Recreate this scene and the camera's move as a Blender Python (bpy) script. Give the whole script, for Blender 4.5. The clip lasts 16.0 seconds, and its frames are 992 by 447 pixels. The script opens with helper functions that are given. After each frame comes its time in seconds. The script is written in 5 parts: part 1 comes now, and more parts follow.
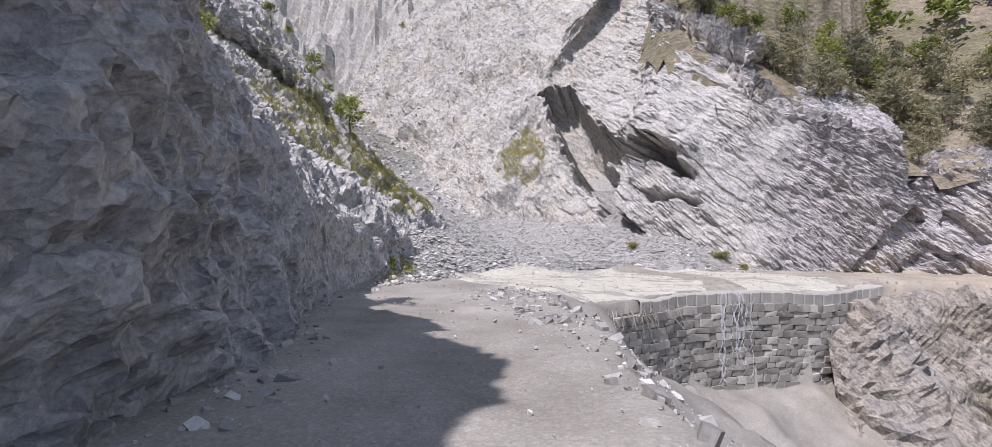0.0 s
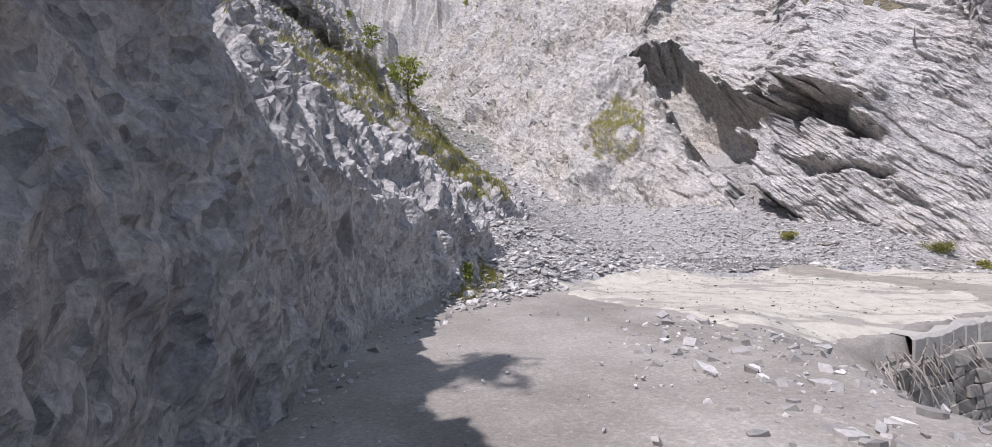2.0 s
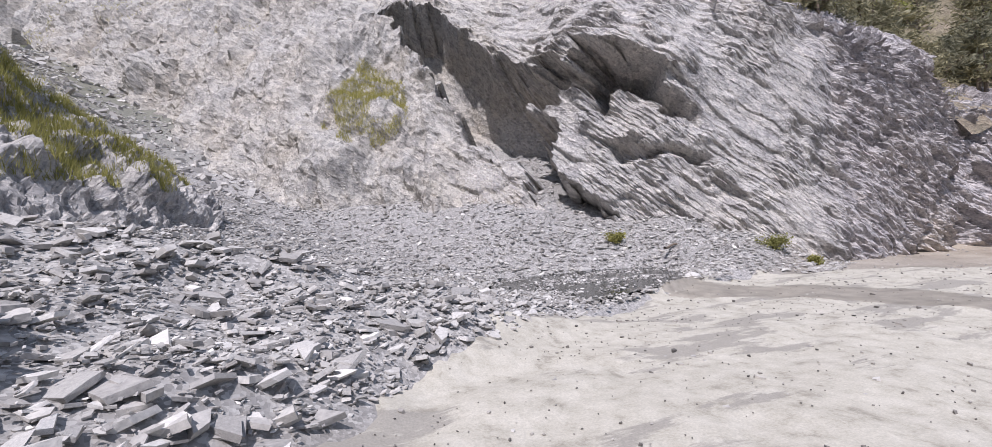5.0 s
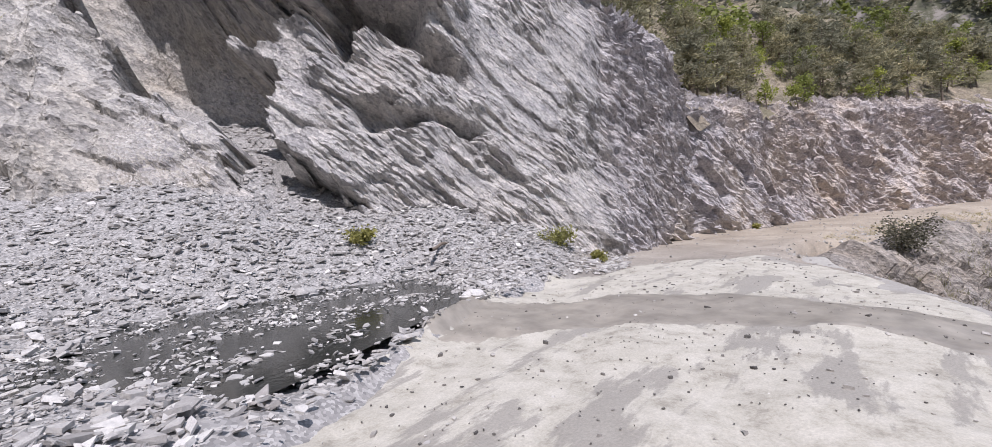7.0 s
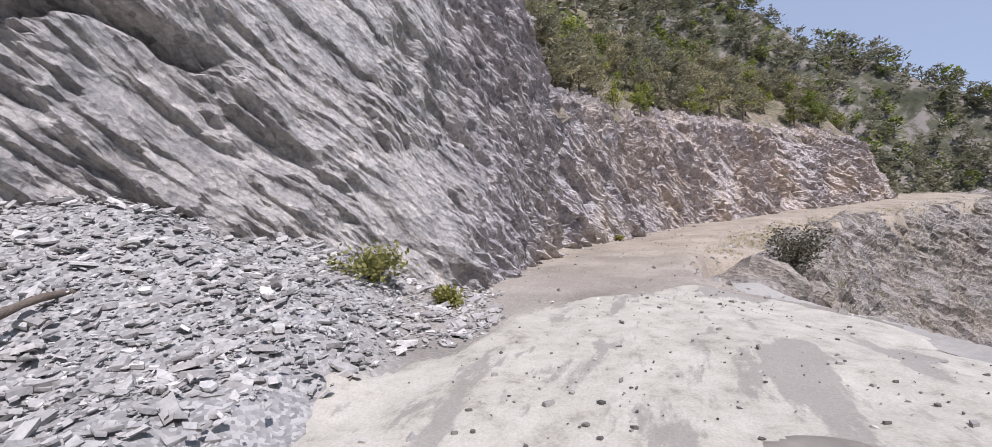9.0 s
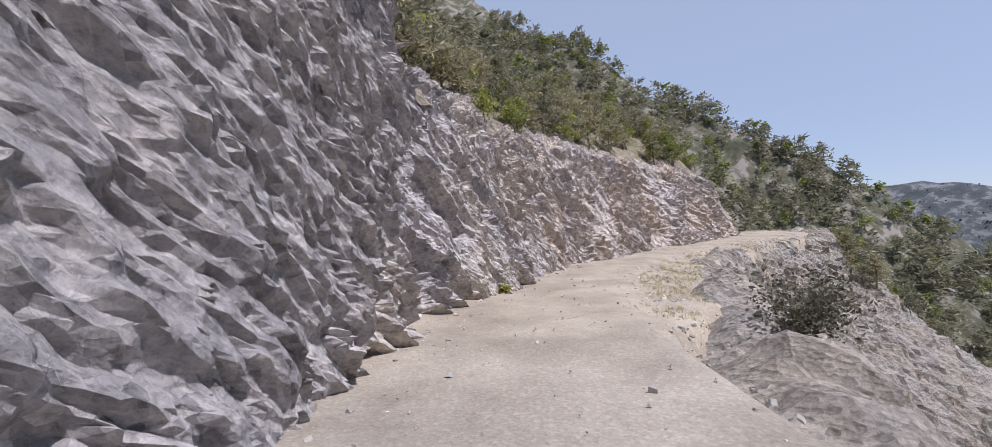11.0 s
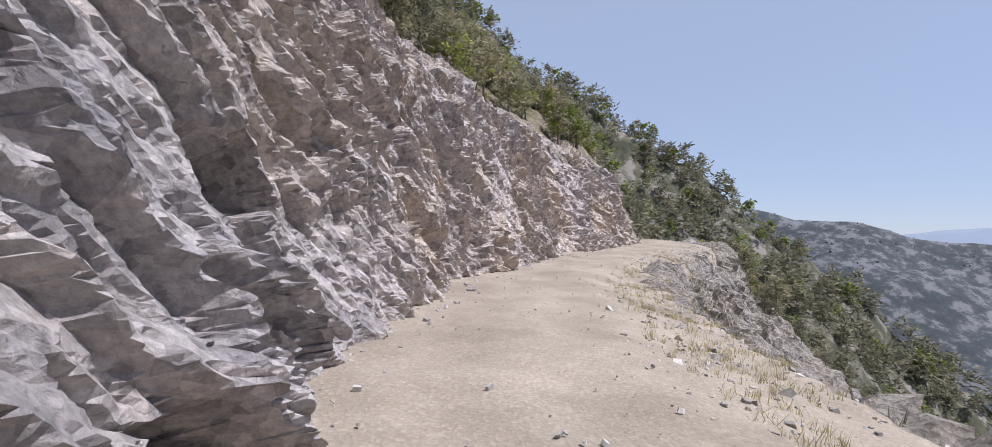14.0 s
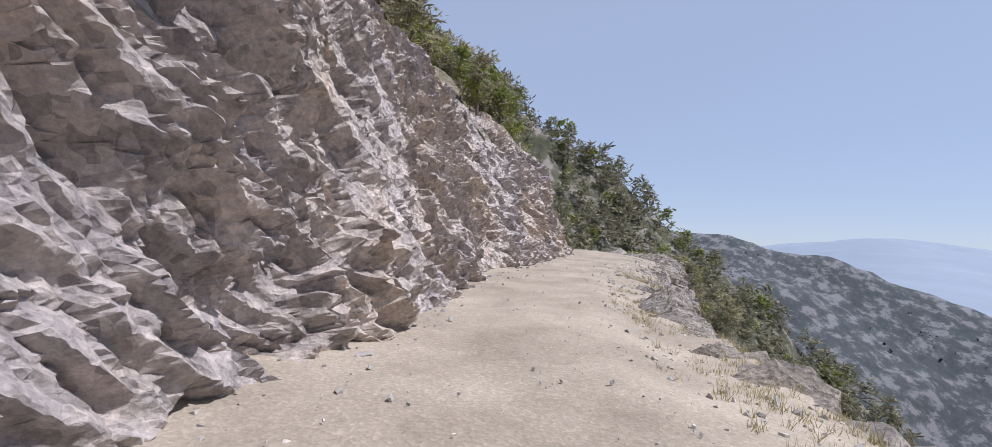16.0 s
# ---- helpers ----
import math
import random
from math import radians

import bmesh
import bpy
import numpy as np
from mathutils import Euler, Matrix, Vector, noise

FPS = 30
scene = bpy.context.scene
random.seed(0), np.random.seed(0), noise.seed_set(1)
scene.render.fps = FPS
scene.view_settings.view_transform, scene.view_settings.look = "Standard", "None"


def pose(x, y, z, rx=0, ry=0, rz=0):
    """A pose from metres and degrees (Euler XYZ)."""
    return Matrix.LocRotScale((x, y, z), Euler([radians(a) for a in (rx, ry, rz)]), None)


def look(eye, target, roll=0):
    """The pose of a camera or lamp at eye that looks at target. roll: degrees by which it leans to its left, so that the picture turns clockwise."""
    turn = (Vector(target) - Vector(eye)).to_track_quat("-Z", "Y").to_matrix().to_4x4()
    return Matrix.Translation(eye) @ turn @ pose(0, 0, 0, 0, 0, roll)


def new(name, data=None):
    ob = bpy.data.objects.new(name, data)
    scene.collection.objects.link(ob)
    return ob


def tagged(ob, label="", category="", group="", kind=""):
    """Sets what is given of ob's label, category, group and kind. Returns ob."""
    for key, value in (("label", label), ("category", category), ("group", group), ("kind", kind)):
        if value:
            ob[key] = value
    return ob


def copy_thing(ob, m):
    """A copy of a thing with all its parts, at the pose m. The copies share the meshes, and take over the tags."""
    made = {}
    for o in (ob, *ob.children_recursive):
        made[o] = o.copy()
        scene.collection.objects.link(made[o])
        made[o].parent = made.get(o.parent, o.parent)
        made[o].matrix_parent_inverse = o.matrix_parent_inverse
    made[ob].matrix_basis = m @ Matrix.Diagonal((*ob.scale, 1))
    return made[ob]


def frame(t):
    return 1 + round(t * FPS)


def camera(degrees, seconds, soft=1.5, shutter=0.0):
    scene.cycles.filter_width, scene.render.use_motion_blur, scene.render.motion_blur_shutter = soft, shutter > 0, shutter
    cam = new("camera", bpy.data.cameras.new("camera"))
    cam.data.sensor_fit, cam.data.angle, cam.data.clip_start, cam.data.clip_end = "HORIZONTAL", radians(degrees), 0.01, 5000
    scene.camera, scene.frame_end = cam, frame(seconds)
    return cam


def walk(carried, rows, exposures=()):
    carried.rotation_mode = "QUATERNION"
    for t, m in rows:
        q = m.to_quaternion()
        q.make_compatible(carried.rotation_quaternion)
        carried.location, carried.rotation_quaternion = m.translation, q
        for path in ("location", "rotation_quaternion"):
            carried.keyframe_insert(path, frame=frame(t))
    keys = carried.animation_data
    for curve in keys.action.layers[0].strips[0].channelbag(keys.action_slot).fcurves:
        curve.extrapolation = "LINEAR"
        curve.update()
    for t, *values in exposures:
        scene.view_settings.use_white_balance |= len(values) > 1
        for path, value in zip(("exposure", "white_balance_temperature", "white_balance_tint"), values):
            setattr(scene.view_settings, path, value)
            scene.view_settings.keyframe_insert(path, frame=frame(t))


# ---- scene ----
cam = camera(92.7, 16.0, soft=0.7)
METRES, EYE, TILT, LEAN, TURN = 64.0, 2.94, 0.0, 0.0, 0.0
ROWS = [
    (0.0, 0.0, 0.0, 0.0, -0.0, 0.0, 0.0),
    (0.5, -0.0049, 0.0258, -0.0015, 1.11, -1.65, 0.09),
    (1.0, -0.0105, 0.0529, -0.0023, 2.9, -1.69, 0.35),
    (1.5, -0.0181, 0.0811, -0.0028, 5.19, -1.11, 0.51),
    (2.0, -0.0264, 0.11, -0.0033, 8.05, -0.8, 1.47),
    (2.5, -0.0361, 0.1389, -0.0041, 10.15, -0.88, 2.25),
    (3.0, -0.0458, 0.1679, -0.0054, 10.67, -0.85, 2.05),
    (3.5, -0.0506, 0.1973, -0.0068, 5.07, -1.31, 1.28),
    (4.0, -0.0486, 0.2272, -0.0081, -4.48, -1.14, 1.27),
    (4.5, -0.0407, 0.2543, -0.0087, -14.39, -0.57, 2.35),
    (5.0, -0.0287, 0.2773, -0.0091, -23.63, -0.4, 3.34),
    (7.5, 0.0526, 0.3573, -0.0138, -56.49, -2.1, 3.22),
    (8.0, 0.0735, 0.3697, -0.0144, -61.21, -1.29, 3.03),
    (8.5, 0.0968, 0.3817, -0.0162, -66.07, -1.89, 2.91),
    (9.0, 0.123, 0.3919, -0.0179, -70.76, -2.24, 2.9),
    (9.5, 0.1509, 0.4007, -0.0186, -75.68, -0.73, 3.1),
    (12.0, 0.3125, 0.4176, -0.0217, -94.45, 1.56, 1.09),
    (12.5, 0.3475, 0.4158, -0.0216, -97.57, 1.56, -0.32),
    (13.0, 0.3839, 0.4122, -0.0222, -100.11, 1.61, -1.26),
    (13.5, 0.4228, 0.4068, -0.0228, -102.44, 1.54, -1.65),
    (14.0, 0.4624, 0.3999, -0.0243, -104.21, 0.5, -1.95),
    (14.5, 0.5003, 0.3921, -0.0259, -106.23, 0.04, -2.53),
    (15.0, 0.5426, 0.3806, -0.0264, -109.5, 0.3, -2.81),
    (15.5, 0.587, 0.3661, -0.0278, -113.02, 0.55, -2.7),
    (16.0, 0.6297, 0.3493, -0.027, -116.34, 1.91, -2.96),
]
walk(cam, [(t, pose(0, 0, EYE, TILT, LEAN, TURN) @ pose(METRES * x, METRES * y, METRES * z, 90 + pitch, roll, yaw)) for t, x, y, z, yaw, pitch, roll in ROWS],
     exposures=[(0, 0.2, 5970, 21), (5, 0.05, 5950, 21), (9.5, 0.04, 5920, 21), (12.5, 0.1, 5870, 19), (16, 0.05, 5870, 19)])

# ---- world and sun ----
SUN = Vector((-0.41, -0.46, 1.0)).normalized()
world = bpy.data.worlds.new("world")
scene.world = world
world.use_nodes = True
wn = world.node_tree
bg = wn.nodes["Background"]
sky = wn.nodes.new("ShaderNodeTexSky")
sky.sky_type = "NISHITA"
sky.sun_disc = False
sky.sun_elevation = math.asin(SUN.z)
sky.sun_rotation = math.atan2(SUN.x, SUN.y)
sky.altitude, sky.air_density, sky.dust_density, sky.ozone_density = 900, 1.0, 0.1, 1.5
pale = wn.nodes.new("ShaderNodeMix")
pale.data_type = "RGBA"
pale.inputs[0].default_value = 0.72
pale.inputs[7].default_value = (3.75, 4.4, 5.2, 1)
wn.links.new(sky.outputs[0], pale.inputs[6])
wn.links.new(pale.outputs[2], bg.inputs[0])
bg.inputs[1].default_value = 0.12
lamp = bpy.data.lights.new("sun", "SUN")
lamp.energy, lamp.angle, lamp.color = 4.7, radians(0.55), (1.0, 0.955, 0.88)
sun = new("sun", lamp)
sun.matrix_world = look(SUN * 60, (0, 0, 0))


# ---- noise on arrays ----
def hash3(ix, iy, iz, seed=0):
    h = (ix.astype(np.int64) * 374761393 + iy.astype(np.int64) * 668265263 + iz.astype(np.int64) * 2147483647 + seed * 974634777) & 0xFFFFFFFF
    h = ((h ^ (h >> 13)) * 1274126177) & 0xFFFFFFFF
    h = ((h ^ (h >> 16)) * 2246822519) & 0xFFFFFFFF
    return ((h ^ (h >> 15)) & 0xFFFFFF) / float(0xFFFFFF)


def vnoise(p, seed=0):
    """Smooth value noise from -1 to 1 at the rows of p."""
    i = np.floor(p)
    f = p - i
    f = f * f * f * (f * (f * 6 - 15) + 10)
    out = 0.0
    for dx in (0, 1):
        wx = f[..., 0] if dx else 1 - f[..., 0]
        for dy in (0, 1):
            wy = f[..., 1] if dy else 1 - f[..., 1]
            for dz in (0, 1):
                wz = f[..., 2] if dz else 1 - f[..., 2]
                out = out + wx * wy * wz * hash3(i[..., 0] + dx, i[..., 1] + dy, i[..., 2] + dz, seed)
    return out * 2 - 1


def fbm(p, octaves=4, seed=0, gain=0.5):
    total, a, q = 0.0, 1.0, p
    for k in range(octaves):
        total = total + a * vnoise(q, seed + k * 17)
        q, a = q * 2.03 + 5.7, a * gain
    return total


def ridged(p, octaves=4, seed=0):
    total, a, q = 0.0, 1.0, p
    for k in range(octaves):
        total = total + a * (1 - np.abs(vnoise(q, seed + k * 13)) * 2)
        q, a = q * 2.1 + 3.1, a * 0.5
    return total


def step(a, b, x):
    t = np.clip((x - a) / (b - a), 0, 1)
    return t * t * (3 - 2 * t)


def beds(p, normal, along, thick, block, seed, wob=0.22):
    """Offsets from 0 to 1 of broken rock beds: each bed stands out by chance, more here and less there, and thins upwards."""
    w = fbm(p * (0.35 / thick ** 0.5), 3, seed) * wob + 0.12 * vnoise(p * (1.1 / thick), seed + 2)
    s = p @ normal / thick + w
    i = np.floor(s)
    f = s - i
    l, z = p @ along / block, np.zeros_like(i)

    def bed(i, f):
        r = 0.5 + 0.5 * vnoise(np.stack([l + hash3(i, z, z, seed + 3) * 9, i * 7.3 + 0.5, p[:, 2] / (block * 2)], -1), seed + 5)
        return 0.3 * hash3(i, z, z + 2, seed + 7) + 0.3 * r + 0.4 * (1 - f) * (0.2 + 0.8 * r)

    t = np.clip(f / 0.1, 0, 1)
    return bed(i, f) * t + bed(i - 1, 1 + 0 * f) * (1 - t)


def facets(p, normal, along, sizes, seed, tilt=0.5, warp=0.12, crisp=30.0):
    """Offsets, from about 0 to 1, of broken plates: cells drawn out along the beds, each with its own height and slant, with worn edges."""
    third = np.cross(normal, along)
    q = np.stack([p @ normal, p @ along, p @ third], -1) / np.array(sizes)
    q = q + warp * np.stack([vnoise(p * 1.7, seed + 1), vnoise(p * 1.7, seed + 2), vnoise(p * 1.7, seed + 4)], -1)
    i = np.floor(q - 0.5)
    total, weight = np.zeros(len(q)), np.full(len(q), 1e-9)
    for dx in (0, 1):
        for dy in (0, 1):
            for dz in (0, 1):
                a, b, c = i[:, 0] + dx, i[:, 1] + dy, i[:, 2] + dz
                # one hash gives two numbers, by its upper and lower digits
                h = [hash3(a, b, c, seed + k) for k in (11, 12, 13, 21)]
                g = [(v * 4096) % 1.0 for v in h]
                u, v, w = q[:, 0] - a - 0.2 - 0.6 * h[0], q[:, 1] - b - 0.2 - 0.6 * h[1], q[:, 2] - c - 0.2 - 0.6 * h[2]
                k = np.exp(-crisp * (u * u + v * v + w * w))
                total += k * (h[3] * 0.8 + tilt * (u * (g[0] - 0.85) + v * (g[1] - 0.5) + w * (g[2] - 0.5)))
                weight += k
    return total / weight


def mesh_from(name, verts, faces, smooth=False):
    me = bpy.data.meshes.new(name)
    verts = np.asarray(verts, dtype=np.float32)
    faces = np.asarray(faces, dtype=np.int32)
    k = faces.shape[1]
    me.vertices.add(len(verts))
    me.vertices.foreach_set("co", verts.ravel())
    me.loops.add(faces.size)
    me.loops.foreach_set("vertex_index", faces.ravel())
    me.polygons.add(len(faces))
    me.polygons.foreach_set("loop_start", np.arange(0, faces.size, k, dtype=np.int32))
    me.polygons.foreach_set("use_smooth", np.full(len(faces), smooth, dtype=bool))
    me.update(calc_edges=True)
    return me


def grid_faces(n, m):
    i = np.arange(n * m).reshape(n, m)
    return np.stack([i[:-1, :-1], i[1:, :-1], i[1:, 1:], i[:-1, 1:]], -1).reshape(-1, 4)


def curve_through(pts, n):
    """n points along a smooth curve through pts, at even steps of its length."""
    p = np.asarray(pts, dtype=float)
    q = np.vstack([2 * p[0] - p[1], p, 2 * p[-1] - p[-2]])
    out = []
    for k in range(1, len(q) - 2):
        t = np.linspace(0, 1, 24, endpoint=False)[:, None]
        a, b, c, d = q[k - 1], q[k], q[k + 1], q[k + 2]
        out.append(0.5 * (2 * b + (c - a) * t + (2 * a - 5 * b + 4 * c - d) * t ** 2 + (3 * b - a - 3 * c + d) * t ** 3))
    out = np.vstack(out + [p[-1:]])
    s = np.r_[0, np.cumsum(np.linalg.norm(np.diff(out[:, :2], axis=0), axis=1))]
    e = np.linspace(0, s[-1], n)
    return np.stack([np.interp(e, s, out[:, k]) for k in range(p.shape[1])], 1), s[-1]


def along_curve(pts, x, y):
    """For places x, y: distance to a curve (left of it positive), and the curve's height and length there."""
    c, total = curve_through(pts, 240)
    best = np.full(x.shape, 1e9)
    side, zz, ss = np.zeros(x.shape), np.zeros(x.shape), np.zeros(x.shape)
    lens = np.linspace(0, total, 240)
    for k in range(239):
        a, b = c[k], c[k + 1]
        d = b[:2] - a[:2]
        t = np.clip(((x - a[0]) * d[0] + (y - a[1]) * d[1]) / (d @ d), 0, 1)
        ex, ey = x - a[0] - t * d[0], y - a[1] - t * d[1]
        dist = np.hypot(ex, ey)
        near = dist < best
        best = np.where(near, dist, best)
        side = np.where(near, np.sign(d[0] * ey - d[1] * ex), side)
        zz = np.where(near, a[2] + t * (b[2] - a[2]), zz)
        ss = np.where(near, lens[k] + t * np.hypot(*d), ss)
    return best * side, zz, ss


# ---- materials ----
def ramp_of(nt, stops):
    r = nt.nodes.new("ShaderNodeValToRGB")
    els = r.color_ramp.elements
    while len(els) < len(stops):
        els.new(0.5)
    for e, (pos, col) in zip(els, stops):
        e.position, e.color = pos, (*col, 1)
    return r


def node_noise(nt, vec, scale, detail=6, rough=0.6):
    n = nt.nodes.new("ShaderNodeTexNoise")
    n.inputs["Scale"].default_value, n.inputs["Detail"].default_value, n.inputs["Roughness"].default_value = scale, detail, rough
    if vec is not None:
        nt.links.new(vec, n.inputs["Vector"])
    return n.outputs["Fac"]


def mixed(nt, fac, a, b, mode="MIX"):
    m = nt.nodes.new("ShaderNodeMix")
    m.data_type, m.blend_type = "RGBA", mode
    for value, socket in ((fac, m.inputs[0]), (a, m.inputs[6]), (b, m.inputs[7])):
        if isinstance(value, (int, float)):
            socket.default_value = value
        elif isinstance(value, tuple):
            socket.default_value = (*value, 1)
        else:
            nt.links.new(value, socket)
    return m.outputs[2]


def base(name, rough=0.9):
    m = bpy.data.materials.new(name)
    m.use_nodes = True
    nt = m.node_tree
    b = nt.nodes["Principled BSDF"]
    b.inputs["Roughness"].default_value = rough
    b.inputs["Specular IOR Level"].default_value = 0.3
    tc = nt.nodes.new("ShaderNodeTexCoord")
    return m, nt, b, tc.outputs["Object"]


def bump(nt, b, height, strength, distance, prior=None):
    n = nt.nodes.new("ShaderNodeBump")
    n.inputs["Strength"].default_value, n.inputs["Distance"].default_value = strength, distance
    nt.links.new(height, n.inputs["Height"])
    if prior is not None:
        nt.links.new(prior, n.inputs["Normal"])
    nt.links.new(n.outputs[0], b.inputs["Normal"])
    return n.outputs[0]


def bedded(nt, vec, tilt, squash):
    """Coordinates squeezed across the beds."""
    m = nt.nodes.new("ShaderNodeMapping")
    m.vector_type = "TEXTURE"
    m.inputs["Rotation"].default_value = tuple(radians(a) for a in tilt)
    m.inputs["Scale"].default_value = (1, 1, 1 / squash)
    nt.links.new(vec, m.inputs["Vector"])
    return m.outputs[0]


def cells(nt, vec, scale, feature="F1"):
    v = nt.nodes.new("ShaderNodeTexVoronoi")
    v.feature = feature
    v.inputs["Scale"].default_value = scale
    nt.links.new(vec, v.inputs["Vector"])
    return v


def tilted(nt, vor, vec):
    """Height of flat, differently slanted plates, one for each cell."""
    sub = nt.nodes.new("ShaderNodeVectorMath")
    sub.operation = "SUBTRACT"
    nt.links.new(vec, sub.inputs[0])
    nt.links.new(vor.outputs["Position"], sub.inputs[1])
    mid = nt.nodes.new("ShaderNodeVectorMath")
    mid.operation = "SUBTRACT"
    nt.links.new(vor.outputs["Color"], mid.inputs[0])
    mid.inputs[1].default_value = (0.5, 0.5, 0.5)
    dot = nt.nodes.new("ShaderNodeVectorMath")
    dot.operation = "DOT_PRODUCT"
    nt.links.new(sub.outputs[0], dot.inputs[0])
    nt.links.new(mid.outputs[0], dot.inputs[1])
    return dot.outputs["Value"]


def rock_material(name, dark, mid, light, stain, tilt=(15, 30, 0), squash=4, stain_amount=0.5, relief=1.0):
    m, nt, b, vec = base(name, 0.92)
    warp = nt.nodes.new("ShaderNodeTexNoise")
    warp.inputs["Scale"].default_value, warp.inputs["Detail"].default_value = 1.3, 4
    nt.links.new(vec, warp.inputs["Vector"])
    add = nt.nodes.new("ShaderNodeVectorMath")
    add.operation = "MULTIPLY_ADD"
    nt.links.new(warp.outputs["Color"], add.inputs[0])
    add.inputs[1].default_value = (0.025, 0.025, 0.025)
    nt.links.new(vec, add.inputs[2])
    bv = bedded(nt, add.outputs[0], tilt, squash)
    big = node_noise(nt, vec, 0.25, 5)
    layer = node_noise(nt, bv, 2.0, 9, 0.75)
    fine = node_noise(nt, vec, 14, 6, 0.75)
    pv = bedded(nt, add.outputs[0], tilt, 1.7)
    chips = cells(nt, pv, 2.0)
    grit = cells(nt, pv, 7.5)
    r = ramp_of(nt, [(0.26, tuple(0.6 * a + 0.4 * b for a, b in zip(dark, mid))), (0.5, mid), (0.74, tuple(0.6 * a + 0.4 * b for a, b in zip(light, mid)))])
    nt.links.new(layer, r.inputs[0])
    rs = ramp_of(nt, [(0.42, (0, 0, 0)), (0.66, (stain_amount,) * 3)])
    nt.links.new(big, rs.inputs[0])
    c = mixed(nt, rs.outputs[0], r.outputs[0], stain)
    sep = nt.nodes.new("ShaderNodeSeparateColor")
    nt.links.new(chips.outputs["Color"], sep.inputs[0])
    rc = ramp_of(nt, [(0.0, (0.76, 0.76, 0.78)), (0.5, (1.0, 1.0, 1.0)), (1.0, (1.14, 1.13, 1.12))])
    nt.links.new(sep.outputs[0], rc.inputs[0])
    c = mixed(nt, 1.0, c, rc.outputs[0], "MULTIPLY")
    sep2 = nt.nodes.new("ShaderNodeSeparateColor")
    nt.links.new(grit.outputs["Color"], sep2.inputs[0])
    rg = ramp_of(nt, [(0.0, (0.66, 0.66, 0.67)), (0.3, (0.96, 0.96, 0.96)), (1.0, (1.16, 1.15, 1.14))])
    nt.links.new(sep2.outputs[0], rg.inputs[0])
    c = mixed(nt, 1.0, c, rg.outputs[0], "MULTIPLY")
    rf = ramp_of(nt, [(0.32, (0.62, 0.62, 0.62)), (0.68, (1.2, 1.18, 1.16))])
    nt.links.new(fine, rf.inputs[0])
    c = mixed(nt, 1.0, c, rf.outputs[0], "MULTIPLY")
    nt.links.new(c, b.inputs["Base Color"])
    p = bump(nt, b, chips.outputs["Distance"], 0.6 * relief, 0.16)
    p = bump(nt, b, tilted(nt, grit, pv), 0.5, 0.22 * relief, p)
    p = bump(nt, b, grit.outputs["Distance"], 0.7 * relief, 0.05, p)
    p = bump(nt, b, layer, 0.5 * relief, 0.05, p)
    bump(nt, b, fine, 0.9 * relief, 0.04, p)
    return m


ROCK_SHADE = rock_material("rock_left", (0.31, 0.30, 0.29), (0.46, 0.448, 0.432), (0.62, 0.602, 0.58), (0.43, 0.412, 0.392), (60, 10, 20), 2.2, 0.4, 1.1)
ROCK_PALE = rock_material("rock_pale", (0.36, 0.35, 0.336), (0.50, 0.485, 0.465), (0.63, 0.612, 0.588), (0.49, 0.455, 0.41), (15.7, 38.7, 0), 5, 0.5, 1.15)
ROCK_MARL = rock_material("rock_marl", (0.31, 0.30, 0.28), (0.45, 0.435, 0.405), (0.60, 0.58, 0.545), (0.42, 0.38, 0.315), (20, 40, 0), 3, 0.6, 0.9)
ROCK_CUT = rock_material("rock_cut", (0.28, 0.268, 0.28), (0.46, 0.442, 0.448), (0.63, 0.607, 0.602), (0.54, 0.475, 0.385), (13, 43, 0), 5, 0.6, 0.9)
ROCK_BELOW = rock_material("rock_below", (0.19, 0.175, 0.158), (0.34, 0.315, 0.285), (0.48, 0.447, 0.405), (0.31, 0.255, 0.19), (13, 43, 0), 6, 0.5, 1.0)


def warmer(m, x0, x1, tint, way=(1, 0, 0)):
    """Rock whose colour turns to a tint along a direction, with a ragged border."""
    nt = m.node_tree
    b = nt.nodes["Principled BSDF"]
    old = b.inputs["Base Color"].links[0].from_socket
    tc = nt.nodes.new("ShaderNodeTexCoord")
    dot = nt.nodes.new("ShaderNodeVectorMath")
    dot.operation = "DOT_PRODUCT"
    nt.links.new(tc.outputs["Object"], dot.inputs[0])
    dot.inputs[1].default_value = way
    add = nt.nodes.new("ShaderNodeMath")
    add.operation = "MULTIPLY_ADD"
    nt.links.new(node_noise(nt, tc.outputs["Object"], 0.9, 5, 0.65), add.inputs[0])
    add.inputs[1].default_value = 2.0
    nt.links.new(dot.outputs["Value"], add.inputs[2])
    mr = nt.nodes.new("ShaderNodeMapRange")
    mr.inputs[1].default_value, mr.inputs[2].default_value = x0 + 1, x1 + 1
    nt.links.new(add.outputs[0], mr.inputs[0])
    nt.links.new(mixed(nt, mr.outputs[0], old, mixed(nt, 1.0, old, tint, "MULTIPLY")), b.inputs["Base Color"])


warmer(ROCK_CUT, 24, 44, (1.07, 1.01, 0.95))
warmer(ROCK_PALE, 15.5, 17.5, (0.95, 0.935, 0.975), (1, 0, -0.3))


